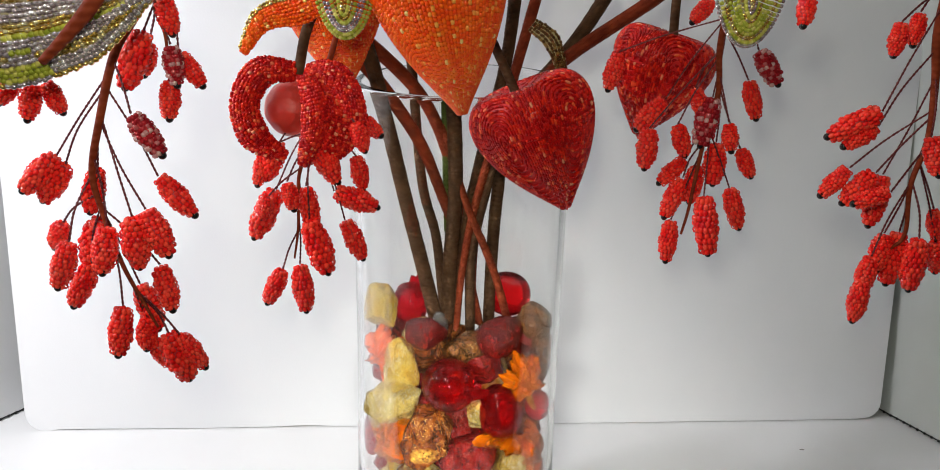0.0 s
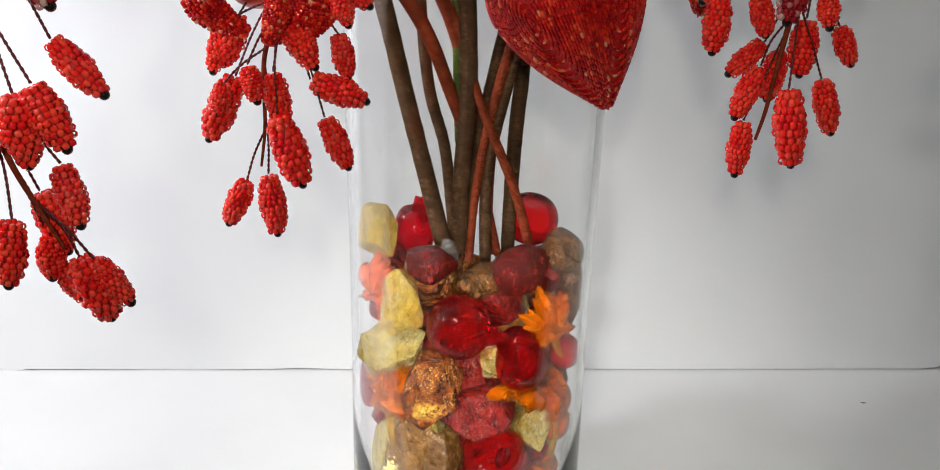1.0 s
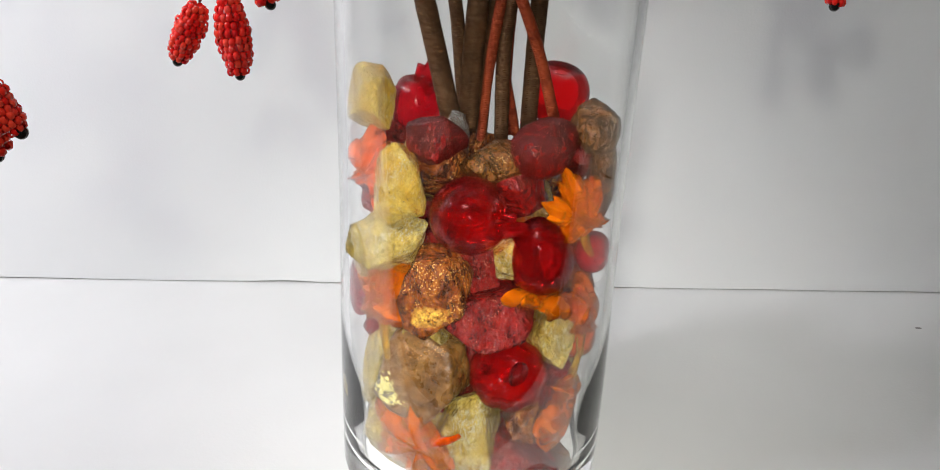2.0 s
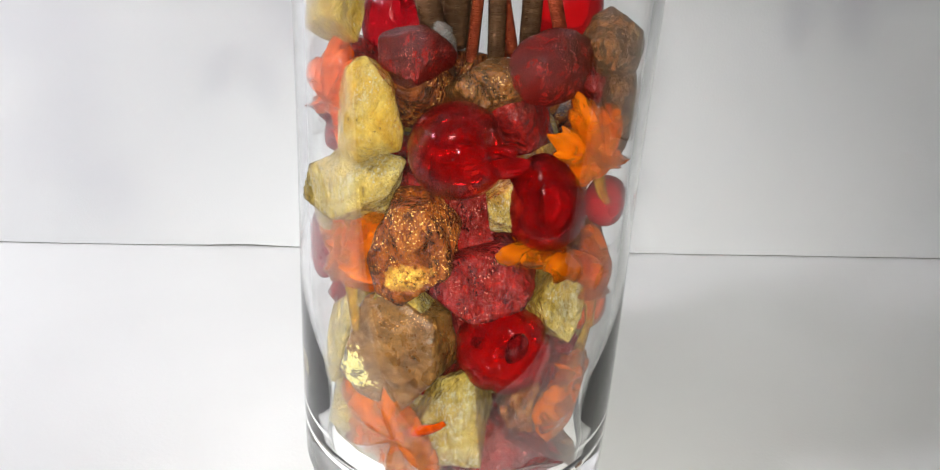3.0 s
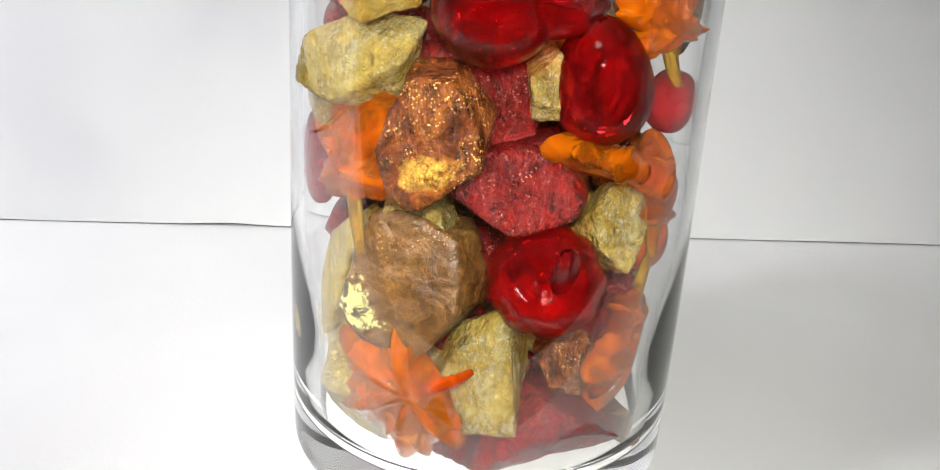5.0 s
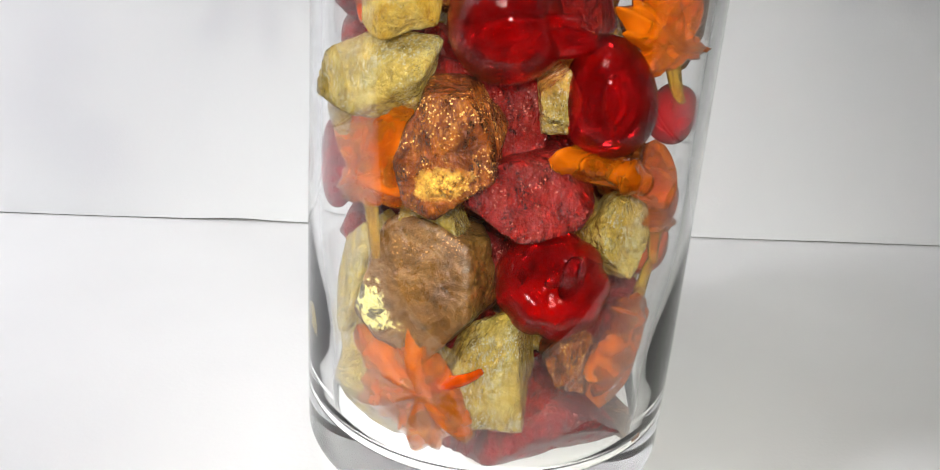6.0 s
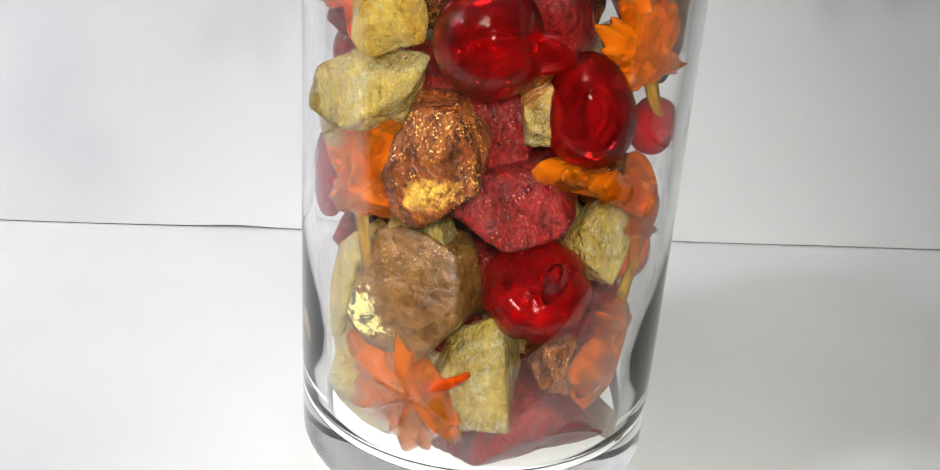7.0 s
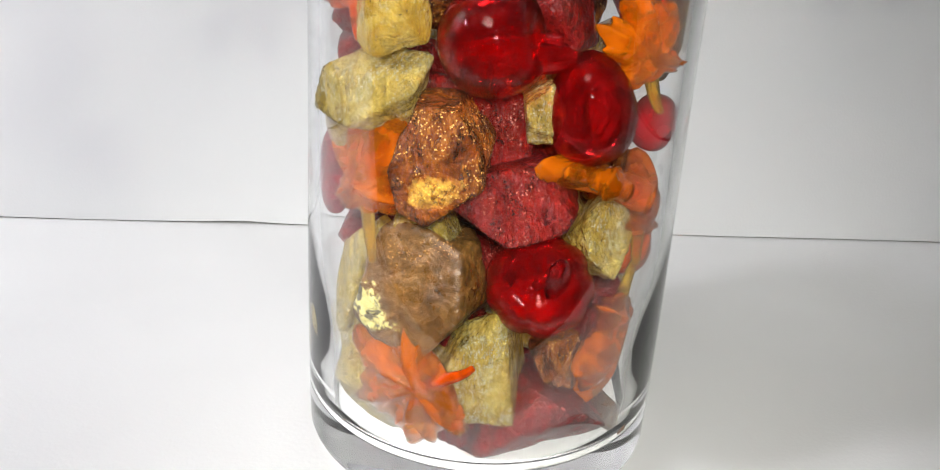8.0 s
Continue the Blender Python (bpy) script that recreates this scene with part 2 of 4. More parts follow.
    turn, add, unit = (n.new("ShaderNodeVectorMath") for _ in range(3))
    turn.operation, add.operation, unit.operation = "MULTIPLY_ADD", "ADD", "NORMALIZE"
    l.new(glint_cells.outputs["Color"], turn.inputs[0])
    turn.inputs[1].default_value, turn.inputs[2].default_value = (0.8,) * 3, (-0.4,) * 3
    l.new(turn.outputs[0], add.inputs[0])
    l.new(two, add.inputs[1])
    l.new(add.outputs[0], unit.inputs[0])
    l.new(unit.outputs[0], b.inputs["Coat Normal"])
    l.new(grey(patches, 0.0, sparkle * 0.25, 1.0, sparkle), b.inputs["Coat Weight"])
    b.inputs["Coat Roughness"].default_value = 0.10
    l.new(grey(field(200, 4, 0.6), 0.3, rough * 0.5, 0.7, min(1, rough * 1.25)), b.inputs["Roughness"])
    return m


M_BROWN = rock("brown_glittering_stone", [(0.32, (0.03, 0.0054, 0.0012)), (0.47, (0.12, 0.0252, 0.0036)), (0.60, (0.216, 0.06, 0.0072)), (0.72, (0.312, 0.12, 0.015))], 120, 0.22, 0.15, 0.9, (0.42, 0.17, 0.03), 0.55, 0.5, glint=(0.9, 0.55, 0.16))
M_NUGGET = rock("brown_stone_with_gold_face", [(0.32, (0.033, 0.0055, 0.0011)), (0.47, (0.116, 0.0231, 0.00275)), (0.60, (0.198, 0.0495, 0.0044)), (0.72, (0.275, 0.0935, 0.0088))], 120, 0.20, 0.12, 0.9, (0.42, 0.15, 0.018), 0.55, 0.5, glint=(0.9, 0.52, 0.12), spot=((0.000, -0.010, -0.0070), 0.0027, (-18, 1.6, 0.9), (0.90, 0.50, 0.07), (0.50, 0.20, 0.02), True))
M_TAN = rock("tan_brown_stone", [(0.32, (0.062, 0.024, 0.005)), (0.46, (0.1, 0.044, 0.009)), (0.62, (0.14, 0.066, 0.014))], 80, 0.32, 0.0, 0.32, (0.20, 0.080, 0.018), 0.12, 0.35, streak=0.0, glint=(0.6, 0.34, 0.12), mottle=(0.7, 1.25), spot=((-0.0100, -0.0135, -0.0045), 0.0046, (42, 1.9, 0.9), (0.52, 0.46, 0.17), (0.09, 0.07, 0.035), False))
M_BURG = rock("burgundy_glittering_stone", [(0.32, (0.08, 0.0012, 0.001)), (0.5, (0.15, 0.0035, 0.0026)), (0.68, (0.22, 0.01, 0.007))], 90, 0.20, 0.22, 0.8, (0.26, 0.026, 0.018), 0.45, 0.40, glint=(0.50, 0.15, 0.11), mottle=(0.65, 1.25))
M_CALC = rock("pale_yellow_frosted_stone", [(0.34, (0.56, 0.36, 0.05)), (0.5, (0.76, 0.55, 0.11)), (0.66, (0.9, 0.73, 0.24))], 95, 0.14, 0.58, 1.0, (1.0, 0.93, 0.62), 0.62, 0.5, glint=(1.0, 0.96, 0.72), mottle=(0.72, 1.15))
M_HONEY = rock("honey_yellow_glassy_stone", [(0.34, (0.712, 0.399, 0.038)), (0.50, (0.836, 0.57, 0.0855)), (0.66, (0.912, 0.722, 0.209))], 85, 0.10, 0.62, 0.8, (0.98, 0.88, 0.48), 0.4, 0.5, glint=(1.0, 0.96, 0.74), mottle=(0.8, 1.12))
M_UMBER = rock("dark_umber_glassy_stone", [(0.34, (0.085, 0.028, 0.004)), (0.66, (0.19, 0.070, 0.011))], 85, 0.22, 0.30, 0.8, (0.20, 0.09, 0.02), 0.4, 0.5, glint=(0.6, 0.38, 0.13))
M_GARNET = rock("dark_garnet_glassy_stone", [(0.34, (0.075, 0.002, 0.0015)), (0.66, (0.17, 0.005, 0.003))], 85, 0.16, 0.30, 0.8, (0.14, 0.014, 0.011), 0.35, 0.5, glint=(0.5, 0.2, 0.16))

# ---- mesh helpers ----


def finish(name, bm, mat, parent=None, base=None, label="", smooth=True):
    me = bpy.data.meshes.new(name)
    bm.normal_update()
    bm.to_mesh(me)
    bm.free()
    if smooth:
        me.polygons.foreach_set("use_smooth", [True] * len(me.polygons))
    me.materials.append(mat)
    ob = new(name, me)
    if base is not None:
        me.transform(Matrix.Translation(-Vector(base)))
        ob.location = base
    if parent:
        ob.parent = parent
        me.transform(Matrix.Translation(-(parent.matrix_world.translation if parent.parent is None else parent.parent.location)))
    if label:
        ob["label"] = label
    return ob


def thing(name, base, label, category, group="", kind=""):
    ob = new(name)
    ob.location = base
    ob.matrix_world = Matrix.Translation(base)
    ob.empty_display_size = 0.01
    return tagged(ob, label, category, group, kind)


def part(name, bm, mat, parent, label="", smooth=True):
    """bm is in world coordinates; parent is a thing (or a part that lies at its thing's origin)."""
    return finish(name, bm, mat, parent, None, label, smooth)


def block(bm, lo, hi, m=None, bevel=0.0):
    lo, hi = Vector(lo), Vector(hi)
    made = bmesh.ops.create_cube(bm, size=1.0)["verts"]
    for v in made:
        v.co = Vector(((lo[i] + hi[i]) / 2 + v.co[i] * (hi[i] - lo[i])) for i in range(3))
    if bevel:
        edges = list({e for v in made for e in v.link_edges})
        out = bmesh.ops.bevel(bm, geom=edges, offset=bevel, segments=2, affect="EDGES", profile=0.5)
        made = list({v for f in out["faces"] for v in f.verts} | {v for v in made if v.is_valid})
    if m:
        for v in made:
            v.co = m @ v.co
    return bm


def curve_points(pts, per=8):
    """Catmull-Rom through pts."""
    p = [Vector(q) for q in pts]
    p = [2 * p[0] - p[1]] + p + [2 * p[-1] - p[-2]]
    out = []
    for i in range(1, len(p) - 2):
        for k in range(per):
            t = k / per
            a, b, c, d = p[i - 1], p[i], p[i + 1], p[i + 2]
            out.append(0.5 * (2 * b + (c - a) * t + (2 * a - 5 * b + 4 * c - d) * t * t + (3 * b - a - 3 * c + d) * t ** 3))
    out.append(p[-2])
    return out


def frames_along(pts):
    out, up = [], Vector((0.31, 0.9, 0.2))
    for i, q in enumerate(pts):
        d = (pts[min(i + 1, len(pts) - 1)] - pts[max(i - 1, 0)]).normalized()
        up = (up - d * up.dot(d)).normalized()
        out.append((q, d, up, d.cross(up)))
    return out


def tube(bm, pts, radii, sides=8, caps=True):
    rings = []
    for i, (q, d, a, b) in enumerate(frames_along(pts)):
        r = radii[i] if hasattr(radii, "__len__") else radii
        rings.append([bm.verts.new(q + r * (math.cos(2 * math.pi * k / sides) * a + math.sin(2 * math.pi * k / sides) * b)) for k in range(sides)])
    for s, t in zip(rings, rings[1:]):
        for k in range(sides):
            bm.faces.new((s[k], s[(k + 1) % sides], t[(k + 1) % sides], t[k]))
    if caps:
        bm.faces.new(rings[0][::-1])
        bm.faces.new(rings[-1])
    return bm


def twisted(bm, pts, radius, pitch=0.0032):
    """Two strands of wire wound round one another."""
    fr = frames_along(pts)
    run = [0.0]
    for a, b in zip(pts, pts[1:]):
        run.append(run[-1] + (b - a).length)
    for turn in (0.0, math.pi):
        line = [q + radius * 0.8 * (math.cos(turn + 2 * math.pi * s / pitch) * a + math.sin(turn + 2 * math.pi * s / pitch) * b) for (q, d, a, b), s in zip(fr, run)]
        tube(bm, line, radius, 5)
    return bm


def lathe(bm, profile, sides=64, m=None):
    rings = []
    for r, z in profile:
        rings.append([bm.verts.new(Vector((0, 0, z))) ] if r <= 0 else [bm.verts.new(Vector((r * math.cos(2 * math.pi * k / sides), r * math.sin(2 * math.pi * k / sides), z))) for k in range(sides)])
    for s, t in zip(rings, rings[1:]):
        for k in range(sides):
            j = (k + 1) % sides
            if len(s) == 1 and len(t) == 1:
                continue
            if len(s) == 1:
                bm.faces.new((s[0], t[j], t[k]))
            elif len(t) == 1:
                bm.faces.new((s[k], s[j], t[0]))
            else:
                bm.faces.new((s[k], s[j], t[j], t[k]))
    if m:
        bm.transform(m)
    return bm


def bead_mesh(name, places, axes, length, radius, mats, which=None, sides=6):
    """Many short rounded glass beads in one mesh: centres, hole directions, half length and radius in metres."""
    c, d = np.asarray(places, float), np.asarray(axes, float)
    d = d / np.maximum(np.linalg.norm(d, axis=1, keepdims=True), 1e-9)
    ref = np.where(np.abs(d[:, 2:3]) < 0.9, np.array([[0, 0, 1.0]]), np.array([[1.0, 0, 0]]))
    u = np.cross(d, ref)
    u /= np.linalg.norm(u, axis=1, keepdims=True)
    w = np.cross(d, u)
    rows = [(-1.0, 0.55), (-0.55, 1.0), (0.55, 1.0), (1.0, 0.55)]
    ang = 2 * np.pi * np.arange(sides) / sides
    ring = np.concatenate([np.stack([np.full(sides, h), k * np.cos(ang), k * np.sin(ang)], 1) for h, k in rows])
    n, q = len(c), len(ring)
    ln = np.broadcast_to(np.asarray(length, float), (n,))[:, None, None]
    rd = np.broadcast_to(np.asarray(radius, float), (n,))[:, None, None]
    v = c[:, None] + d[:, None] * ring[None, :, :1] * ln + u[:, None] * ring[None, :, 1:2] * rd + w[:, None] * ring[None, :, 2:] * rd
    quads = [(r * sides + k, r * sides + (k + 1) % sides, (r + 1) * sides + (k + 1) % sides, (r + 1) * sides + k) for r in range(3) for k in range(sides)]
    faces = (np.array(quads)[None] + (np.arange(n) * q)[:, None, None]).reshape(-1, 4)
    me = bpy.data.meshes.new(name)
    me.from_pydata(v.reshape(-1, 3).tolist(), [], faces.tolist())
    me.polygons.foreach_set("use_smooth", [True] * len(me.polygons))
    for m in mats:
        me.materials.append(m)
    if which is not None:
        me.polygons.foreach_set("material_index", np.repeat(np.asarray(which, int), len(quads)).tolist())
    me.update()
    return me


def mesh_part(name, me, parent, label="", kind=""):
    ob = new(name, me)
    me.transform(Matrix.Translation(-parent.location))
    ob.parent = parent
    return tagged(ob, label, "", "", kind)


# ---- the photo tent ----
FLOOR = -0.003


def slab(name, lo, hi, mat, label, category, m=None, bevel=0.0):
    ob = finish(name, block(bmesh.new(), lo, hi, m, bevel), mat, smooth=False)
    return tagged(ob, label, category, kind="structure")


slab("floor", (-0.70, -0.095, -0.007), (0.70, 0.40, FLOOR), M_FLOOR, "white vinyl floor sheet of the photo tent", "floor")
slab("wall_back", (-0.31, 0.185, FLOOR + 0.002), (0.31, 0.190, 0.62), M_TENT_SHADED, "off-white cloth back wall behind the board", "wall")


def side_wall(name, a, b, mat, label):
    bm = bmesh.new()
    a, b = Vector((*a, 0)), Vector((*b, 0))
    n = Vector((b.y - a.y, a.x - b.x, 0)).normalized() * 0.005
    vs = [bm.verts.new(p + Vector((0, 0, z))) for z in (FLOOR + 0.002, 0.62) for p in (a, b, b + n, a + n)]
    for f in ((0, 1, 2, 3), (4, 5, 6, 7), (0, 1, 5, 4), (1, 2, 6, 5), (2, 3, 7, 6), (3, 0, 4, 7)):
        bm.faces.new([vs[i] for i in f])
    bmesh.ops.recalc_face_normals(bm, faces=bm.faces)
    return tagged(finish(name, bm, mat, smooth=False), label, "wall", kind="structure")


# one cloth on both sides: right greyed for shade, left whitened for light
side_wall("wall_right", (0.2935, 0.186), (0.46, -0.13), M_TENT_SHADED, "white cloth side wall, greyed for shade, opened outward")
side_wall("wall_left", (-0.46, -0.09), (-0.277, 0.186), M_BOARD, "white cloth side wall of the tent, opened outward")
slab("ceiling", (-0.5, -0.28, 0.60), (0.5, 0.2, 0.61), M_BOARD, "white cloth roof of the photo tent", "ceiling")


def zip_line(a, b, label):
    a, b = Vector((*a, FLOOR)), Vector((*b, FLOOR))
    d = (b - a).normalized()
    side = Vector((-d.y, d.x, 0))
    t = thing("zip_fastener", a, label, "zip", "zips of the tent")
    bm = bmesh.new()
    tube(bm, [a + Vector((0, 0, 0.0008)), b + Vector((0, 0, 0.0008))], 0.0007, 6)
    part("tape", bm, M_ZIP, t)
    bm = bmesh.new()
    for i in range(int((b - a).length / 0.0027)):
        c = a + d * 0.0027 * (i + 0.5) + side * (0.0006 if i % 2 else -0.0006) + Vector((0, 0, 0.0014))
        m = Matrix.Translation(c) @ Matrix.Rotation(math.atan2(d.y, d.x), 4, "Z")
        block(bm, (-0.0007, -0.0013, -0.0008), (0.0007, 0.0013, 0.0008), m)
    tagged(part("teeth", bm, M_ZIP, t, smooth=False), kind="stuff")


zip_line((0.2925, 0.180), (0.440, -0.100), "black zip along the foot of the side wall")
zip_line((-0.276, 0.180), (-0.440, -0.062), "black zip along the foot of the other side wall")


def board():
    """A foam board that leans back, with rounded, knocked corners and an uneven foot."""
    w, h, t, r = 0.290, 0.55, 0.005, 0.012
    outline = []
    for cx, cz, a0, rr in ((w - r, r, -90, 0.011), (w - r, h - r, 0, r), (-w + r, h - r, 90, r), (-w + r, r, 180, 0.013)):
        for k in range(7):
            a = radians(a0 + 15 * k)
            outline.append([cx + rr * math.cos(a), cz + rr * math.sin(a)])
    foot = [[-w + 0.02 + (2 * w - 0.04) * k / 90, 0.0] for k in range(91)]
    for q in foot:
        q[1] = 0.0004 * (noise.noise(Vector((q[0] * 14, 3, 0))) + 0.6) + (0.0007 * math.exp(-((q[0] + 0.108) / 0.012) ** 2))
    outline = outline[:7] + outline[7:] + foot
    bm = bmesh.new()
    front = [bm.verts.new((x, 0, z)) for x, z in outline]
    back = [bm.verts.new((x, t, z)) for x, z in outline]
    bm.faces.new(front)
    bm.faces.new(back[::-1])
    n = len(outline)
    for i in range(n):
        bm.faces.new((front[i], back[i], back[(i + 1) % n], front[(i + 1) % n]))
    bmesh.ops.recalc_face_normals(bm, faces=bm.faces)
    ob = finish("foam_board", bm, M_BOARD, smooth=False)
    ob.matrix_world = pose(0.006, 0.1345, FLOOR + 0.0005, -6.0, 0, 3.08)
    tagged(ob, "white foam board with knocked corners leaning behind the vase", "board")


board()
bm = bmesh.new()
bmesh.ops.create_icosphere(bm, subdivisions=2, radius=0.0011)
bm.transform(Matrix.Translation((0.227, 0.110, FLOOR)) @ Matrix.Diagonal((1.6, 0.7, 0.25, 1)))
tagged(finish("speck", bm, M_DIRT), "small grey speck of dirt on the white floor sheet", "speck")

# ---- the room round the tent ----
slab("table_top", (-0.75, -1.00, -0.037), (0.75, 0.50, -0.0075), M_WOOD, "dark wooden table top under the tent", "table")
slab("room_floor", (-2.2, -2.6, -0.80), (2.2, 1.4, -0.75), M_WOOD, "dark wooden room floor", "floor")
slab("room_ceiling", (-2.2, -2.6, 1.70), (2.2, 1.4, 1.75), M_ROOM, "plain room ceiling", "ceiling")
slab("room_wall_north", (-2.2, 1.4, -0.75), (2.2, 1.45, 1.70), M_ROOM, "plain painted room wall", "wall")
slab("room_wall_south", (-2.2, -2.65, -0.75), (2.2, -2.6, 1.70), M_ROOM, "plain painted room wall", "wall")
slab("room_wall_east", (2.2, -2.6, -0.75), (2.25, 1.4, 1.70), M_ROOM, "plain painted room wall", "wall")
slab("room_wall_west", (-2.25, -2.6, -0.75), (-2.2, 1.4, 1.70), M_ROOM, "plain painted room wall", "wall")

# ---- the glass vase ----
VASE_X = 0.0008


def vase():
    """A drawn cylinder on a thick foot; the wall grows thicker towards the foot and meets it in a wide hollow curve."""
    ro, rt, h, base, wall = 0.0503, 0.0490, 0.2535, 0.0075, 0.0030
    t = thing("glass_vase", (VASE_X, 0, FLOOR), "tall clear glass cylinder vase half full of stones", "vase")

    def outer(z):
        return ro + (rt - ro) * (z - 0.005) / h + 0.00025 * math.sin(z * 41.0)

    def thick(z):
        k = min(1.0, max(0.0, (0.062 - z) / 0.045))
        return wall + 0.0022 * k * k * (3 - 2 * k)

    low, edge = FLOOR + 0.00002, 0.0042
    prof = [(0.0, low + 0.0004), (0.022, low + 0.0003), (0.034, low + 0.0001), (0.0400, low)]
    for k in range(11):
        a = radians(-90 + 90 * k / 10)
        prof.append((ro - edge + edge * math.cos(a), low + edge + edge * math.sin(a)))
    top = h - 0.0015
    prof += [(outer(z), z) for z in (0.005 + (top - 0.005) * k / 30 for k in range(1, 31))]
    w = wall * 1.15
    for k in range(1, 8):
        a = radians(180 * k / 8)
        prof.append((outer(top) - w / 2 + w / 2 * math.cos(a), top + w / 2 * math.sin(a)))
    bend = 0.0085
    prof += [(outer(z) - thick(z), z) for z in (top + (base + bend - top) * k / 30 for k in range(31))]
    r = outer(base + bend) - thick(base + bend) - bend
    for k in range(1, 11):
        a = radians(-90 * k / 10)
        prof.append((r + bend * math.cos(a), base + bend + bend * math.sin(a)))
    prof += [(0.020, base - 0.0003), (0.0, base - 0.0004)]
    bm = lathe(bmesh.new(), prof, 160)
    lean = Matrix.Identity(4)
    lean[0][2] = 0.006
    bm.transform(Matrix.Translation((VASE_X - 0.0005, 0, 0)) @ lean)
    bmesh.ops.remove_doubles(bm, verts=bm.verts, dist=1e-6)
    bmesh.ops.recalc_face_normals(bm, faces=bm.faces)
    for name, low_z, high_z, text in (("foot", -1.0, 0.0010, "thick clear glass foot"), ("glass_body", 0.0010, top - 0.0001, "clear glass wall"), ("rim", top - 0.0001, 1.0, "rounded glass rim")):
        piece = bm.copy()
        away = [f for f in piece.faces if not low_z <= f.calc_center_median().z < high_z]
        bmesh.ops.delete(piece, geom=away, context="FACES")
        part(name, piece, M_GLASS, t, text).visible_shadow = False
    bm.free()


vase()

# ---- what fills the vase ----
GROUP = "stones and charms in the vase"
# upper stones: x, y, z, width and height in millimetres
CALCITE_PLACES = [(-34.9, -16.2, 149.5, 16.6, 19.8), (-24.0, -29.6, 126.6, 17.0, 24.5), (-29.0, -18.0, 97.4, 24.0, 27.0)]
BURG_PLACES = [(-14.2, -22.0, 137.5, 18.7, 15.6), (21.1, -20.0, 136.9, 23.0, 16.7)]
BROWN_PLACES = [(5.7, -20.0, 129.5, 23.2, 13.7), (37.1, -11.6, 140.9, 17.0, 15.9), (42.3, -4.5, 120.4, 11.1, 28.9)]
CALC_LABEL = "pale yellow frosted glassy stone inside the vase"
BURG_LABEL = "burgundy red stone with glittering flecks inside the vase"
BROWN_LABEL = "brown stone with gold glitter inside the vase"
# lower stones: the same, then depth, and the broken sides as turns and distances from the middle
CUT_STONES = [
    (M_NUGGET, "brown stone with a bright gold face inside the vase", -12.4, -33.5, 91.5, 22.5, 30.0, 19, [(88, 0.99), (18, 1.01), (-8, 0.97), (-56, 0.95), (-104, 0.92), (-155, 0.93), (154, 0.87)]),
    (M_TAN, "large tan-brown stone with a pale yellow vein", -16.0, -26.0, 55.6, 33.5, 34.0, 29, [(85, 0.95), (72, 0.98), (11, 0.94), (-37, 0.91), (-103, 0.89), (-134, 0.88), (164, 0.89), (140, 0.98)]),
    (M_BURG, BURG_LABEL, 4.8, -34.0, 81.1, 33.0, 20.0, 20, [(157, 0.75), (119, 0.81), (74, 1.0), (25, 0.89), (-15, 0.97), (-63, 0.89), (-105, 0.97)]),
    (M_BURG, BURG_LABEL, -10.7, -26.0, 98.5, 21.0, 21.0, 16, [(163, 0.92), (82, 0.89), (51, 0.86), (-14, 0.9), (-92, 0.97), (-161, 0.98)]),
    (M_BURG, BURG_LABEL, 2.0, -23.0, 94.1, 13.5, 22.0, 16, [(88, 0.96), (19, 0.99), (-26, 0.85), (-84, 0.94), (-153, 0.87), (179, 1.0)]),
    (M_CALC, "pale yellow frosted tapering stone inside the vase", -0.3, -33.0, 33.4, 24.5, 35.5, 20, [(128, 0.7), (62, 0.94), (12, 0.82), (-69, 1.11), (-91, 0.99), (-159, 1.05), (147, 0.66)]),
    (M_BURG, "wide burgundy red stone lying on the vase's foot", 9.6, -30.0, 18.8, 42.5, 21.6, 27.0, [(51, 0.78), (30, 0.82), (-19, 0.95), (-90, 0.9), (153, 0.61), (146, 0.56)]),
    (M_CALC, "pale yellow frosted stone behind a leaf at the bottom", -21.8, -21.5, 24.5, 31.0, 34.0, 26, [(81, 0.83), (68, 0.76), (10, 0.92), (-53, 0.88), (-108, 0.91), (-156, 0.9), (176, 1.0)]),
    (M_CALC, CALC_LABEL, -30.6, -17.0, 51.8, 13.0, 31.0, 20, [(111, 0.84), (61, 1.01), (-26, 0.63), (-80, 0.9), (-150, 0.92), (174, 0.98)]),
    (M_BROWN, BROWN_LABEL, 18.4, -26.5, 33.0, 16.5, 17.5, 16, [(135, 1.04), (93, 0.97), (27, 0.97), (-25, 0.83), (-111, 0.76), (-155, 0.71)]),
    (M_CALC, CALC_LABEL, 26.8, -23.0, 67.0, 15.0, 24.5, 18, [(88, 0.97), (4, 1.02), (-36, 0.67), (-127, 0.73), (180, 1.0)]),
    (M_CALC, CALC_LABEL, 10.2, -29.0, 100.8, 10.0, 17.0, 12, [(118, 0.8), (42, 0.79), (-21, 0.91), (-88, 0.97), (-166, 0.88)]),
    (M_BURG, BURG_LABEL, 30.5, -18.0, 43.9, 15.0, 22.0, 18, [(104, 0.76), (5, 0.99), (-53, 0.67), (-122, 0.96), (166, 0.85)]),
    (M_CALC, CALC_LABEL, -15.9, -26.0, 72.0, 18.0, 8.5, 14, [(75, 0.71), (16, 0.68), (-92, 0.97), (-135, 0.91), (-180, 1.0)]),
    (M_CALC, CALC_LABEL, -27.6, -25.0, 102.5, 28.0, 23.0, 18, [(129, 0.84), (95, 0.91), (-13, 0.74), (-100, 0.89), (-121, 0.85), (174, 0.95)]),
    (M_UMBER, "small dark brown stone on the vase's foot", 33.2, -24.0, 15.6, 8.0, 9.0, 9, [(101, 0.87), (14, 0.85), (-61, 0.9), (-148, 0.48)])]


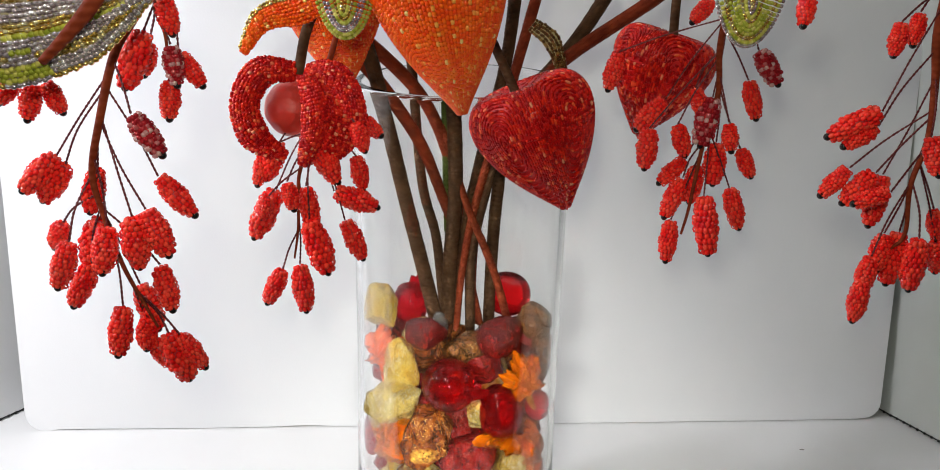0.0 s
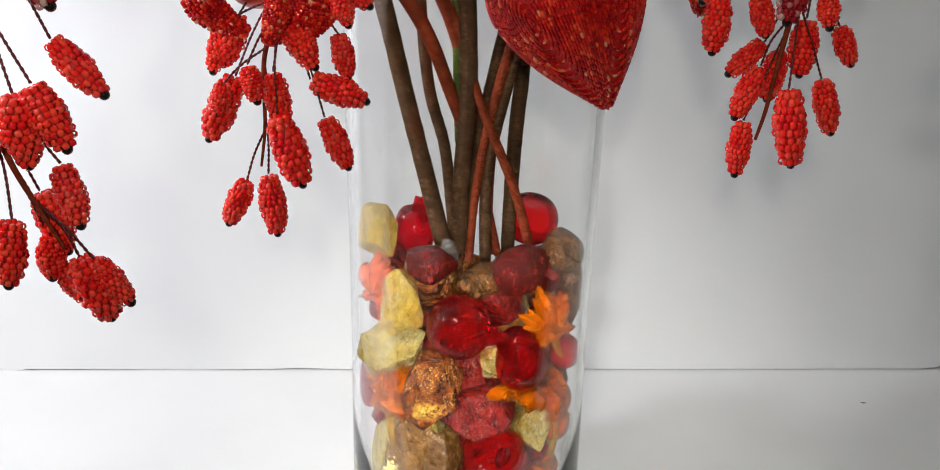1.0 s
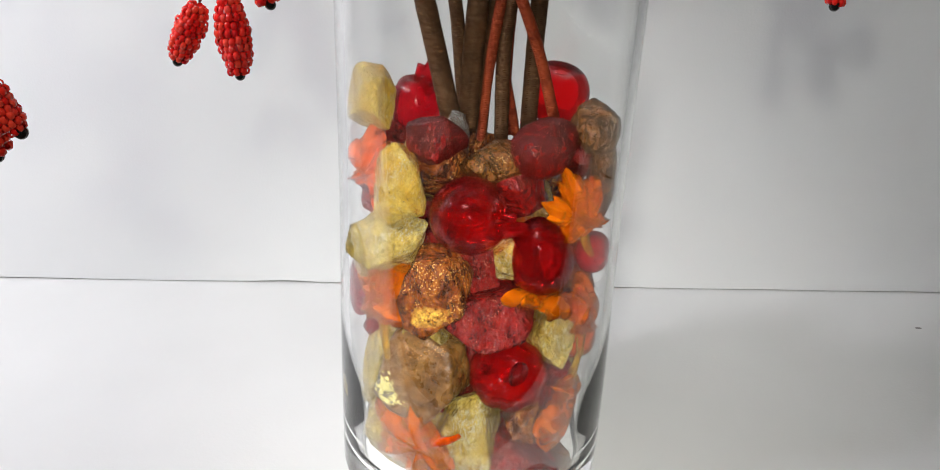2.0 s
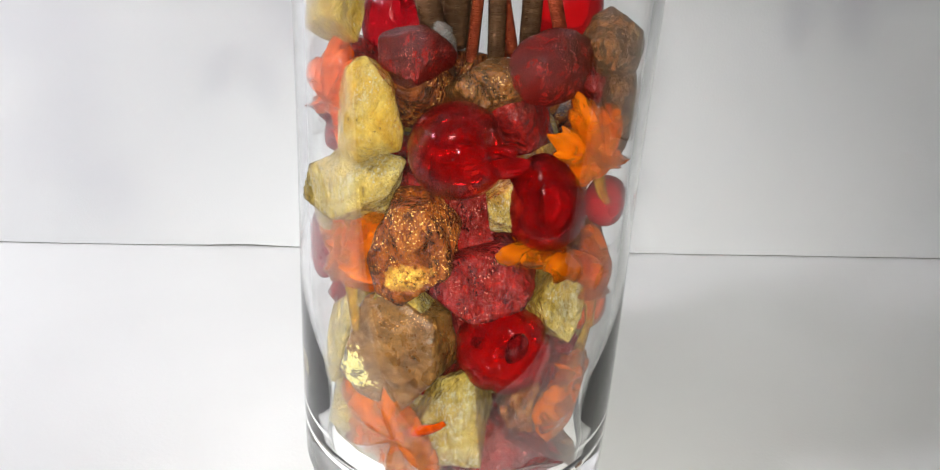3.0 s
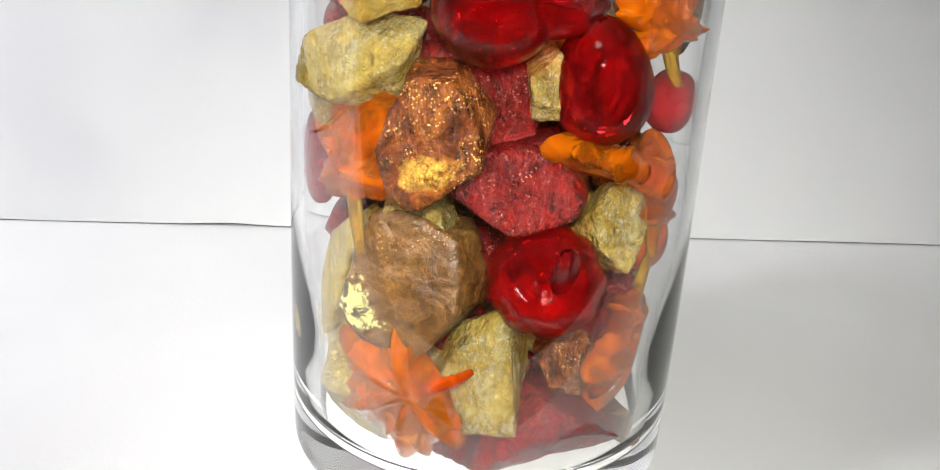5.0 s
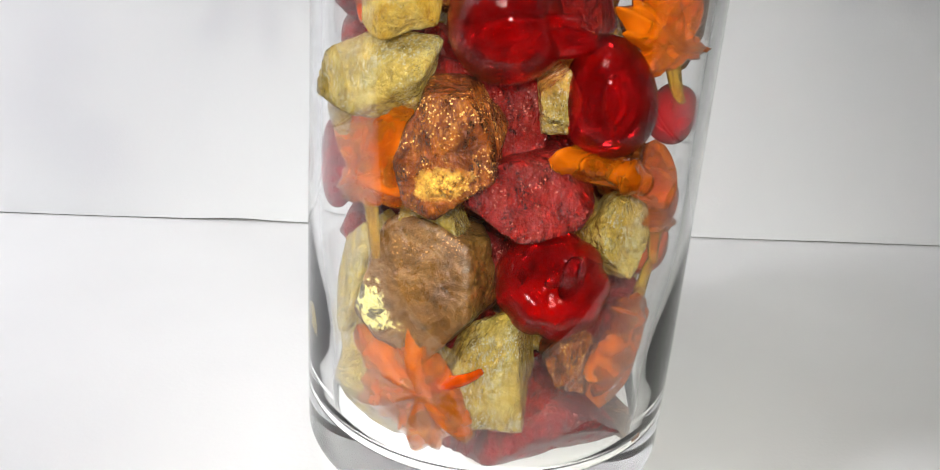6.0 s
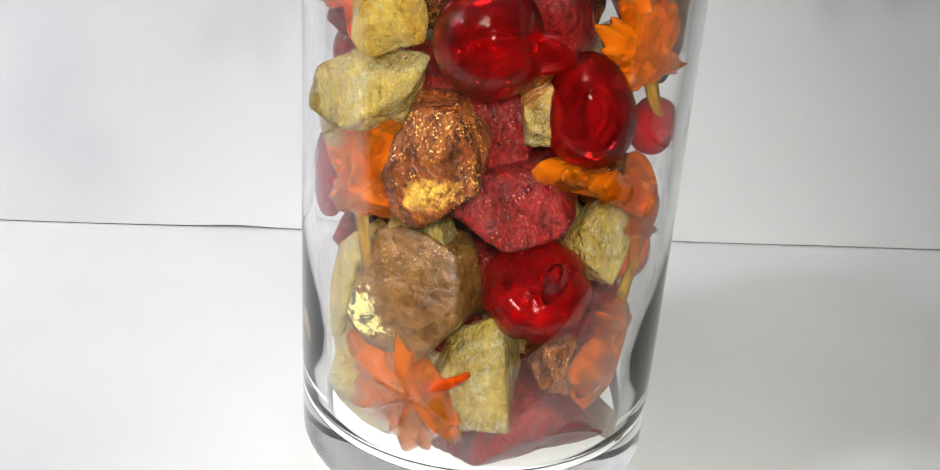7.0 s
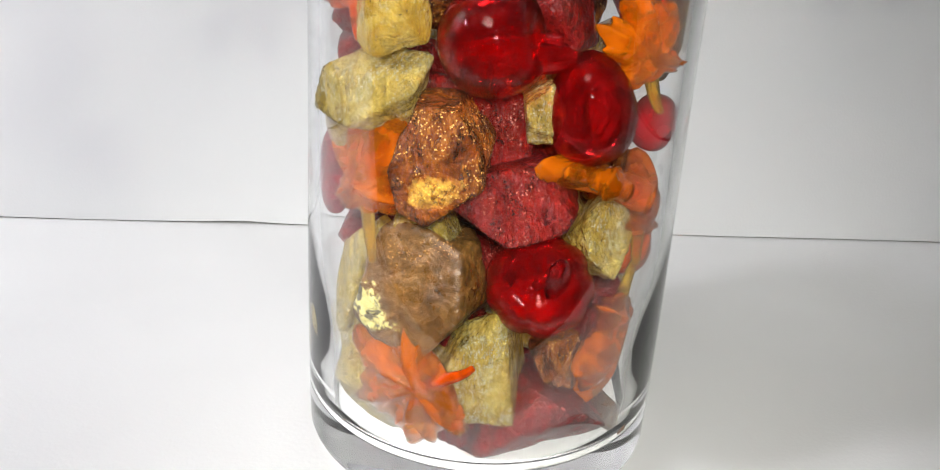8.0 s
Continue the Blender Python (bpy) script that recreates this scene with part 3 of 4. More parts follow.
def stone(mat, x, y, z, w, h, seed, depth=0.0, facets=12, name="rough_stone", label="", turn=0.0, sharp=36.0, fine=5, cuts=()):
    """A broken stone: a ball cut by random planes, its edges worn round and its skin uneven."""
    rnd = random.Random(seed)
    planes = []
    for _ in range(facets):
        a, s = rnd.uniform(0, 2 * math.pi), rnd.uniform(-1, 1)
        c = math.sqrt(1 - s * s)
        planes.append((Vector((c * math.cos(a), c * math.sin(a), s)), rnd.uniform(0.58, 0.88)))
    for a, k in cuts:
        lean = rnd.uniform(-0.32, 0.22)
        planes.append((Vector((math.cos(radians(a)), lean, math.sin(radians(a)))).normalized(), k * 0.95))
    if cuts:
        planes += [(Vector((0.1, 1, 0.1)).normalized(), 0.95)]
        planes += [(Vector((rnd.uniform(-0.35, 0.35), -1, rnd.uniform(0.1, 0.5))).normalized(), rnd.uniform(0.78, 0.9)) for _ in range(2)]
    bm = bmesh.new()
    bmesh.ops.create_icosphere(bm, subdivisions=fine, radius=1.0)
    off = Vector((seed * 1.7, seed * 0.3, seed * 2.9))
    grainy = bool(cuts)
    for v in bm.verts:
        d = v.co.normalized()
        total = math.exp(-sharp * (1.5 if cuts else 1.0))
        for n, k in planes:
            c = n.dot(d)
            if c > 0.2:
                total += math.exp(-sharp * k / c)
        r = -math.log(total) / sharp
        r += (0.045 if cuts else 0.05) * noise.noise(d * 1.7 + off) + 0.024 * noise.noise(d * 4.5 + off) + 0.014 * abs(noise.noise(d * 9 + off)) + 0.005 * noise.noise(d * 26 + off)
        chip = noise.cell(d * 3.1 + off) if grainy else 0.5
        r -= 0.022 * max(0.0, noise.noise(d * 3.4 + off * 1.3)) ** 0.5 + 0.016 * abs(noise.noise(d * 6.5 + off * 0.7)) + 0.012 * (chip - 0.5) * abs(noise.noise(d * 12 + off))
        v.co = d * r
    lo = [min(v.co[i] for v in bm.verts) for i in range(3)]
    hi = [max(v.co[i] for v in bm.verts) for i in range(3)]
    dims = (w, depth or min(w, h) * 0.85, h)
    for v in bm.verts:
        v.co = Vector(((v.co[i] - (lo[i] + hi[i]) / 2) / (hi[i] - lo[i]) * dims[i] * mm for i in range(3)))
    m = pose(x * mm, y * mm, z * mm, 0, turn, math.degrees(math.atan2(x, -y)) * 0.6)
    ob = finish(name, bm, mat, smooth=True)
    ob.matrix_world = m
    return tagged(ob, label, "stone", GROUP)


for i, (x, y, z, w, h) in enumerate(CALCITE_PLACES):
    stone(M_HONEY if i < 2 else M_CALC, x, y, z, w * 1.08, h * 1.14, 11 + i, facets=10, label=CALC_LABEL)
for i, (x, y, z, w, h) in enumerate(BURG_PLACES):
    stone(M_GARNET, x, y, z, w * 1.08, h * 1.14, 31 + i, label=BURG_LABEL)
for i, (x, y, z, w, h) in enumerate(BROWN_PLACES):
    stone(M_UMBER, x, y, z, w * 1.05, h * 1.12, 51 + i, label=BROWN_LABEL)
for i, (mat, text, x, y, z, w, h, depth, cuts) in enumerate(CUT_STONES):
    stone(mat, x, y, z, w, h, 71 + i, depth, 3, label=text, cuts=cuts)


def apple(x, y, z, w, h, mat, tilt=0.0, lean=0.0, lobes=0, stalk=True, egg=0.0, name="apple_charm", label="", dent=0.30, hollow=False):
    """A clear fruit: dimpled top, five-part foot, a short stalk with a leaf."""
    t = thing(name, (x * mm, y * mm, z * mm), label, "charm", GROUP)
    t.matrix_world = pose(x * mm, y * mm, z * mm, tilt, lean, 0)
    bm = bmesh.new()
    rows, cols = 28, 48
    grid = []
    for i in range(rows + 1):
        p = math.pi * i / rows
        ring = []
        for k in range(cols):
            a = 2 * math.pi * k / cols
            r = math.sin(p) ** 0.92 * (1 - egg * math.cos(p))
            r *= 1 + (0.08 * abs(math.sin(lobes * a / 2)) ** 0.7 - 0.06 if lobes else 0.0)
            zz = math.cos(p) - dent * math.exp(-(p / 0.42) ** 2) + dent * 0.47 * math.exp(-((math.pi - p) / 0.35) ** 2)
            ring.append(bm.verts.new((r * w / 2 * mm * math.cos(a), r * w / 2 * mm * math.sin(a), zz * h / 2 * mm)))
        grid.append(ring)
    for s, q in zip(grid, grid[1:]):
        for k in range(cols):
            j = (k + 1) % cols
            bm.faces.new((s[k], s[j], q[j], q[k]))
    bmesh.ops.remove_doubles(bm, verts=bm.verts, dist=1e-6)
    bmesh.ops.recalc_face_normals(bm, faces=bm.faces)
    if hollow:
        made = bmesh.ops.create_icosphere(bm, subdivisions=3, radius=1.0)["verts"]
        for v in made:
            k = 1 + 0.22 * noise.noise(v.co * 1.8 + Vector((x, y, z)))
            v.co = Vector((v.co.x * w * 0.13 + 0.06 * w, v.co.y * w * 0.15 + 0.03 * w, v.co.z * h * 0.24 - 0.05 * h)) * k * mm
        bmesh.ops.reverse_faces(bm, faces=list({f for v in made for f in v.link_faces}))
    local_part("fruit_body", bm, mat, t)
    if stalk:
        bm = bmesh.new()
        tube(bm, curve_points([(0, 0, h * 0.33 * mm), (0.0006, 0, h * 0.46 * mm), (0.0018, 0.0004, h * 0.60 * mm)], 5), [0.0011 + 0.00006 * k for k in range(11)], 10)
        local_part("stalk", bm, mat, t)
        bm = leaf_blade(0.0075, 0.0052, 0.0016, 1)
        bm.transform(pose(0.0055, -0.001, h * 0.47 * mm, 60, 25, 10))
        local_part("leaf", bm, mat, t)
    return t


def local_part(name, bm, mat, t):
    me = bpy.data.meshes.new(name)
    bm.normal_update()
    bm.to_mesh(me)
    bm.free()
    me.polygons.foreach_set("use_smooth", [True] * len(me.polygons))
    me.materials.append(mat)
    ob = new(name, me)
    ob.parent = t
    return ob


def leaf_blade(length, width, thick, lobes, web=0.57):
    """A leaf in the xy plane, its stalk end at -y: thick in the middle, with raised veins; five lobes or one."""
    bm = bmesh.new()
    nr, na = 18, 150
    back = 0.28 if lobes == 5 else 0.0
    tips = [90, 40, 140, -12, 192] if lobes == 5 else [90]
    size = [1.14, 1.06, 1.06, 0.72, 0.72] if lobes == 5 else [1.0]

    def reach(a):
        if lobes == 1:
            c, s = math.cos(a), math.sin(a)
            return 1 / math.sqrt(c * c + s * s) * (0.72 + 0.28 * abs(s) ** 3)
        r = web * (0.72 + 0.28 * math.sin(a))
        for t, k in zip(tips, size):
            d = abs((a - radians(t) + math.pi) % (2 * math.pi) - math.pi)
            r = max(r, k * (1 - 0.60 * (d / 0.55) ** 0.8) if d < 0.62 else 0)
            r = max(r, k * 0.82 - 1.5 * abs(d - 0.27) if 0.12 < d < 0.5 else 0)
        return r

    def vein(a, f):
        near = min(abs((a - radians(t) + math.pi) % (2 * math.pi) - math.pi) for t in tips)
        main = math.exp(-(near * f / 0.045) ** 2)
        side = max(math.exp(-((near - 0.5 * max(0.0, f - q)) * f / 0.028) ** 2) for q in (0.25, 0.5)) * (f > 0.25)
        return min(1.0, main + 0.7 * side)

    def height(a, f):
        near = min(abs((a - radians(t) + math.pi) % (2 * math.pi) - math.pi) for t in tips)
        roof = max(0.0, 1 - near / 0.55) * min(1, 1.8 * f)
        return math.sqrt(max(0.0, 1 - f ** 6)) * (0.50 + 0.20 * (1 - f) + 0.34 * roof + 0.34 * vein(a, f))

    sides = []
    for sgn in (1, -1):
        rings = [[bm.verts.new((0, -back * length, sgn * thick * 0.45))]]
        for i in range(1, nr + 1):
            f = i / nr
            ring = []
            for k in range(na):
                a = 2 * math.pi * k / na
                r = reach(a) * f
                x, y = r * math.cos(a) * width, (r * math.sin(a) - back) * length
                cup = 0.16 * r * r * length
                ring.append(bm.verts.new((x, y, sgn * thick * 0.6 * height(a, f) - cup)))
            rings.append(ring)
        for k in range(na):
            j = (k + 1) % na
            bm.faces.new((rings[0][0], rings[1][k], rings[1][j]))
            for s, q in zip(rings[1:], rings[2:]):
                bm.faces.new((s[k], q[k], q[j], s[j]))
        sides.append(rings[-1])
    bmesh.ops.remove_doubles(bm, verts=bm.verts, dist=2e-6)
    bmesh.ops.recalc_face_normals(bm, faces=bm.faces)
    return bm


def leaf_charm(x, y, z, length, width, rx, ry, rz, mat, stalk_mat=None, label="", spin=0.0, web=0.62):
    t = thing("maple_leaf_charm", (x * mm, y * mm, z * mm), label, "charm", GROUP)
    t.matrix_world = pose(x * mm, y * mm, z * mm, rx, ry, rz) @ pose(0, 0, 0, 0, 0, spin)
    local_part("blade", leaf_blade(length * mm / 1.45, width * mm / 1.65, 0.0058, 5, web), mat, t)
    bm = bmesh.new()
    tube(bm, curve_points([(0, -0.25 * length * mm, 0), (0.0004, -0.55 * length * mm, 0.0002), (0.0012, -0.68 * length * mm, 0.0006)], 6), [0.0018 - 0.00008 * k for k in range(13)], 10)
    local_part("stalk", bm, stalk_mat or mat, t)
    return t


RED_LABEL = "clear red acrylic apple charm with a stalk inside the vase"
apple(-2.2, -34.0, 118.0, 25.0, 25.0, M_RED, 20, 75, name="apple_charm", label=RED_LABEL, hollow=True)
apple(26.0, 14.0, 144.4, 23.8, 21.6, M_RED, 10, 8, stalk=False, label="clear red acrylic apple charm lying on top of the stones")
apple(20.8, -28.9, 102.5, 21.0, 27.0, M_RED, 8, -6, egg=0.14, stalk=False, dent=-0.04, hollow=True, name="pear_charm", label="clear red egg-shaped acrylic charm inside the vase")
apple(12.5, -31.9, 57.6, 26.5, 25.0, M_RED, 62, -22, lobes=9, name="pumpkin_charm", label="clear red ribbed acrylic pumpkin charm inside the vase")
apple(-23.7, 18.0, 136.6, 18.6, 24.0, M_RUBY, 0, 0, lobes=6, name="pomegranate_charm", label="dark ruby acrylic pomegranate charm on the stones")
apple(41.1, -8.1, 93.9, 12.7, 15.6, M_RUBY, 0, 10, stalk=False, dent=0.08, name="bead_charm", label="small dark ruby acrylic charm against the glass")
apple(-41.3, -7.4, 76.0, 9.5, 25.0, M_RUBY, 0, 0, stalk=False, dent=0.08, name="bead_charm", label="long ruby acrylic charm against the glass")
apple(36.9, -7.7, 60.0, 16.7, 20.0, M_PEACH, 10, -15, stalk=False, dent=0.0, name="oval_charm", label="milky orange oval acrylic charm against the glass")

LEAF_LABEL = "clear orange acrylic maple leaf charm inside the vase"
leaf_charm(-34.0, -21.0, 130.0, 23, 24, 84, -12, -42, M_PEACH, M_FLAME, "milky orange acrylic maple leaf charm against the glass")
leaf_charm(32.0, -26.5, 118.4, 26, 24, 84, -12, 38, M_ORANGE, M_AMBER, "clear orange acrylic maple leaf charm with an amber stalk")
leaf_charm(-31.5, -25.5, 88.0, 40, 28, 86, -14, -46, M_ORANGE, M_AMBER, LEAF_LABEL + ", set askew")
leaf_charm(24.0, -27.0, 85.5, 34, 28, -14, 26, 22, M_ORANGE, M_FLAME, LEAF_LABEL + ", lying flat", spin=100)
leaf_charm(38.0, -18.0, 76.0, 24, 22, 85, 20, 60, M_ORANGE, M_AMBER, "clear orange acrylic maple leaf charm with an amber stalk")
leaf_charm(-20.0, -36.6, 28.6, 37, 38, 82, -122, -24, M_ORANGE, M_FLAME, LEAF_LABEL + " at the bottom", web=0.80)
leaf_charm(33.0, -25.0, 38.0, 34, 26, 86, 200, 66, M_ORANGE, M_AMBER, LEAF_LABEL + ", standing askew", web=0.74)

# the stones behind the outer ones
rnd = random.Random(77)
KINDS = [(M_CALC, "pale yellow frosted glassy stone"), (M_BURG, "burgundy red stone with glittering flecks"), (M_BROWN, "brown stone with gold glitter")]
for layer in range(7):
    for ring, count in ((0, 1), (18, 5), (34, 10)):
        for k in range(count):
            a = 2 * math.pi * ((k + 0.37 * layer) / count) + rnd.uniform(-0.1, 0.1)
            x, y = ring * math.cos(a), ring * math.sin(a)
            z, size = 21 + 17.0 * layer + rnd.uniform(-3, 3), rnd.uniform(18, 22.5)
            if (ring == 34 and y < -3) or z > 127 - 0.25 * y:
                continue
            mat, text = rnd.choice([KINDS[0], KINDS[1], KINDS[1], KINDS[2], KINDS[2]])
            stone(mat, x, y, max(z, 11.5 + size / 2), size, size, 100 + layer * 20 + k + ring, depth=size, label=text + " in the middle of the vase", fine=4)

# ---- stems ----
SPRIG = "stems of the bouquet"


def stem(pts, r0, r1, mat, name="wrapped_stem", label="", glue=False):
    line = curve_points([Vector(p) * mm for p in pts], 10)
    n = len(line)
    t = thing(name, line[-1], label, "stem", SPRIG)
    bm = bmesh.new()
    radii = [(r0 + (r1 - r0) * i / (n - 1)) * mm * (1 + 0.05 * noise.noise(Vector((i * 0.9, r0, 1)))) for i in range(n)]
    tube(bm, line, radii, 14)
    part("stalk", bm, mat, t)
    bm = bmesh.new()
    fr = frames_along(line)
    total, coil = 0.0, []
    step = 0.00062
    for i in range(n - 1):
        seg = (line[i + 1] - line[i]).length
        k = 0.0
        while k < seg:
            q = line[i].lerp(line[i + 1], k / seg)
            a = 2 * math.pi * total / step
            coil.append(q + radii[i] * 1.02 * (math.cos(a) * fr[i][2] + math.sin(a) * fr[i][3]))
            k += step / 7
            total += step / 7
    tube(bm, coil, 0.00026, 3)
    part("thread_winding", bm, mat, t)
    if glue:
        bm = bmesh.new()
        bmesh.ops.create_icosphere(bm, subdivisions=3, radius=1.0)
        for v in bm.verts:
            v.co = Vector((v.co.x * 0.0042, v.co.y * 0.0042, v.co.z * 0.007)) * (1 + 0.25 * noise.noise(v.co * 2.5)) + line[-1] + Vector((-0.001, -0.003, 0.009))
        part("glue_blob", bm, M_GLUE, t, "clear lump of glue")
    return t


STEM_LABEL = "dark brown thread-wrapped stem standing in the vase"
RSTEM_LABEL = "red-brown thread-wrapped stem standing in the vase"
stem([(-47, -42, 300), (-38, -28, 270), (-31, -14, 235), (-24, -8, 200), (-15, -7, 162), (-7, -7, 128)], 3.0, 3.4, M_STEMD, label=STEM_LABEL, glue=True)
stem([(-22, 6, 262), (-17, 4, 205), (-10, 3, 177), (-6, 2, 140)], 2.2, 2.2, M_STEMD, label=STEM_LABEL)
stem([(-6, -60, 300), (-4, -14, 262), (-2, -4, 236), (-1, -2, 200), (-3, -1, 169), (-5, 0, 135)], 3.2, 3.6, M_STEMD, label=STEM_LABEL)
stem([(-85, -60, 312), (-48, -25, 272), (-20, -8, 231), (-6, 1, 195), (4, 3, 165), (12, 4, 132)], 3.4, 1.6, M_STEMR, label=RSTEM_LABEL)
stem([(-79, -30, 303), (-43, -10, 273), (-16, 0, 244), (-3, 5, 211), (3, 8, 180), (10, 10, 130)], 3.4, 1.8, M_STEMR, label=RSTEM_LABEL)
stem([(26, 10, 303), (21, 8, 259), (10, 4, 214), (3, 1, 177), (0, 0, 130)], 3.0, 1.8, M_STEMD, label=STEM_LABEL)
stem([(37, 0, 304), (23, 0, 249), (9, -2, 198), (3, -3, 165), (0, -3, 132)], 2.6, 1.3, M_STEMR, label=RSTEM_LABEL)
stem([(114, 10, 312), (86, 8, 289), (44, 5, 259), (21, 5, 226), (9, 2, 185), (7, 1, 128)], 3.4, 1.9, M_STEMR, label=RSTEM_LABEL)
stem([(69, 20, 293), (53, 15, 269), (24, 10, 233), (19, 5, 200), (17, 3, 170), (16, 2, 134)], 3.2, 2.7, M_STEMD, label=STEM_LABEL)
stem([(22, 0, 232), (14, -1, 205), (7, -2, 169), (7, -2, 128)], 2.2, 2.3, M_STEMD, label=STEM_LABEL)
stem([(-8, 3, 232), (4, -4, 197), (17, -3, 165), (25, -2, 138)], 1.6, 1.9, M_STEMR, label=RSTEM_LABEL)
stem([(-6, 4, 250), (-5, 4, 215), (-4, 4, 180)], 2.4, 2.2, M_STEMG, label="olive green thread-wrapped stem standing in the vase")

# ---- beaded berries ----
def berry_mesh(seed, mat, name):
    """A unit berry that hangs from the origin to z = -1, ringed with seed beads."""
    rnd = random.Random(seed)
    places, axes = [], []
    rows = 10
    for i in range(rows):
        s = (i + 0.5) / rows
        r = (0.232 + rnd.uniform(-0.012, 0.012)) * math.sin(math.pi * (0.12 + 0.80 * s)) ** 0.6
        count = max(5, round(2 * math.pi * r / 0.108))
        for k in range(count):
            a = 2 * math.pi * (k + 0.5 * (i % 2)) / count + rnd.uniform(-0.06, 0.06)
            q = r + rnd.uniform(-0.028, 0.028)
            places.append((q * math.cos(a), q * math.sin(a), -s + rnd.uniform(-0.012, 0.012)))
            axes.append((-math.sin(a), math.cos(a), rnd.uniform(-0.3, 0.3)))
    return bead_mesh(name, places, axes, 0.050, 0.062, [mat], None, 7)


BERRIES = [berry_mesh(200 + i, M_BERRY, "seed_beads") for i in range(5)]
PINKS = [berry_mesh(300 + i, M_PINK, "seed_beads") for i in range(2)]
bm = bmesh.new()
bmesh.ops.create_uvsphere(bm, u_segments=10, v_segments=7, radius=0.0013)
TIP = bpy.data.meshes.new("tip_bead")
bm.to_mesh(TIP)
bm.free()
TIP.polygons.foreach_set("use_smooth", [True] * len(TIP.polygons))
TIP.materials.append(M_TIP)


bm = bmesh.new()
bmesh.ops.create_uvsphere(bm, u_segments=14, v_segments=10, radius=1.0)
bm.transform(Matrix.Translation((0, 0, -0.5)) @ Matrix.Diagonal((0.205, 0.205, 0.47, 1)))
CORE = bpy.data.meshes.new("berry")
bm.to_mesh(CORE)
bm.free()
CORE.polygons.foreach_set("use_smooth", [True] * len(CORE.polygons))
CORE.materials.append(M_CORE)


def spray(stalk, r0, r1, berries, seed, pinks=(), label=""):
    """A drooping spray: a wrapped stalk, twisted wire twigs, and on each twig a beaded berry with a black end bead."""
    rnd = random.Random(seed)
    line = curve_points([Vector(p) * mm for p in stalk], 10)
    n = len(line)
    t = thing("berry_spray", line[0], label, "berry spray", "berry sprays of the bouquet")
    bm = bmesh.new()
    tube(bm, line, [(r0 + (r1 - r0) * i / (n - 1)) * mm for i in range(n)], 10)
    part("stalk", bm, M_STEMR, t)
    for i, (x, y, z, dx, dz) in enumerate(berries):
        a = Vector((x, y, z)) * mm
        d = Vector((dx, rnd.uniform(-2.5, 2.5), dz)) * mm
        size = max(d.length, 0.0095) * 1.04
        d.normalize()
        want = size * rnd.uniform(1.0, 2.2)
        root = min(line, key=lambda q: (q - a - Vector((0, 0, want))).length + (0.05 if q.z < a.z + 0.004 else 0))
        mid = a.lerp(root, 0.45) + Vector((rnd.uniform(-1, 1), rnd.uniform(-1, 1), 1.0)) * mm
        bm = bmesh.new()
        twisted(bm, curve_points([root, mid, a - d * 0.0006], 16), 0.00024)
        part("wire_twig", bm, M_WIRE, t)
        ob = new("berry", CORE)
        ob.parent = t
        turn = Vector((0, 0, -1)).rotation_difference(d).to_matrix().to_4x4()
        fat = rnd.uniform(0.84, 1.04) * (0.013 / size) ** 0.35
        ob.matrix_basis = Matrix.Translation(a - t.location) @ turn @ Matrix.Rotation(rnd.uniform(0, 6), 4, "Z") @ Matrix.Diagonal((size * fat, size * fat, size, 1))
        cover = new("seed_beads", (PINKS if i in pinks else BERRIES)[i % (2 if i in pinks else 5)])
        cover.parent = ob
        tagged(cover, kind="stuff")
        tip = new("end_bead", TIP)
        tip.parent = ob
        tip.matrix_basis = Matrix.Translation((0, 0, -1.02)) @ Matrix.Diagonal((1 / (size * fat), 1 / (size * fat), 1 / size, 1))
        tip["label"] = "black end bead"
    return t


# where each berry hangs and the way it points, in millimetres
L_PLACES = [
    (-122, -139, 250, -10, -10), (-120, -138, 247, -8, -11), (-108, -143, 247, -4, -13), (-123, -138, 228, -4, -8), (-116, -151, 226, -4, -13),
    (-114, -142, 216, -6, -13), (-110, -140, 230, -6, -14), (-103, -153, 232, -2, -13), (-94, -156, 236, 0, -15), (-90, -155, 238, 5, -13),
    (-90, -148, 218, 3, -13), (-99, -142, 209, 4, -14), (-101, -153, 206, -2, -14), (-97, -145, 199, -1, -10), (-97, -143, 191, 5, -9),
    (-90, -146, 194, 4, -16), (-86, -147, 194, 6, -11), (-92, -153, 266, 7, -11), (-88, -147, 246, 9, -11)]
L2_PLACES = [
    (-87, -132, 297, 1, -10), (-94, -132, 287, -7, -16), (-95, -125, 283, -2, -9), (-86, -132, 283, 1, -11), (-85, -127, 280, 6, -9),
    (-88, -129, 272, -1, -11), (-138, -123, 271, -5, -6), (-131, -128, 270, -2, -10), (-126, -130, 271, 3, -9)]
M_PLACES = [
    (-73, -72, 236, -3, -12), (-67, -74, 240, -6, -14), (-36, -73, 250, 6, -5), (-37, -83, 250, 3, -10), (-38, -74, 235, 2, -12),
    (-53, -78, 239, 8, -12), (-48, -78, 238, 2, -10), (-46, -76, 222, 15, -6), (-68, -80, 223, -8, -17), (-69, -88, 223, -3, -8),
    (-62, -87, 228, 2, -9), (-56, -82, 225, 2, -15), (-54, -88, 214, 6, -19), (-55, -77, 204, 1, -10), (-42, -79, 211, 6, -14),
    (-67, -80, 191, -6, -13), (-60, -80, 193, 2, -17)]
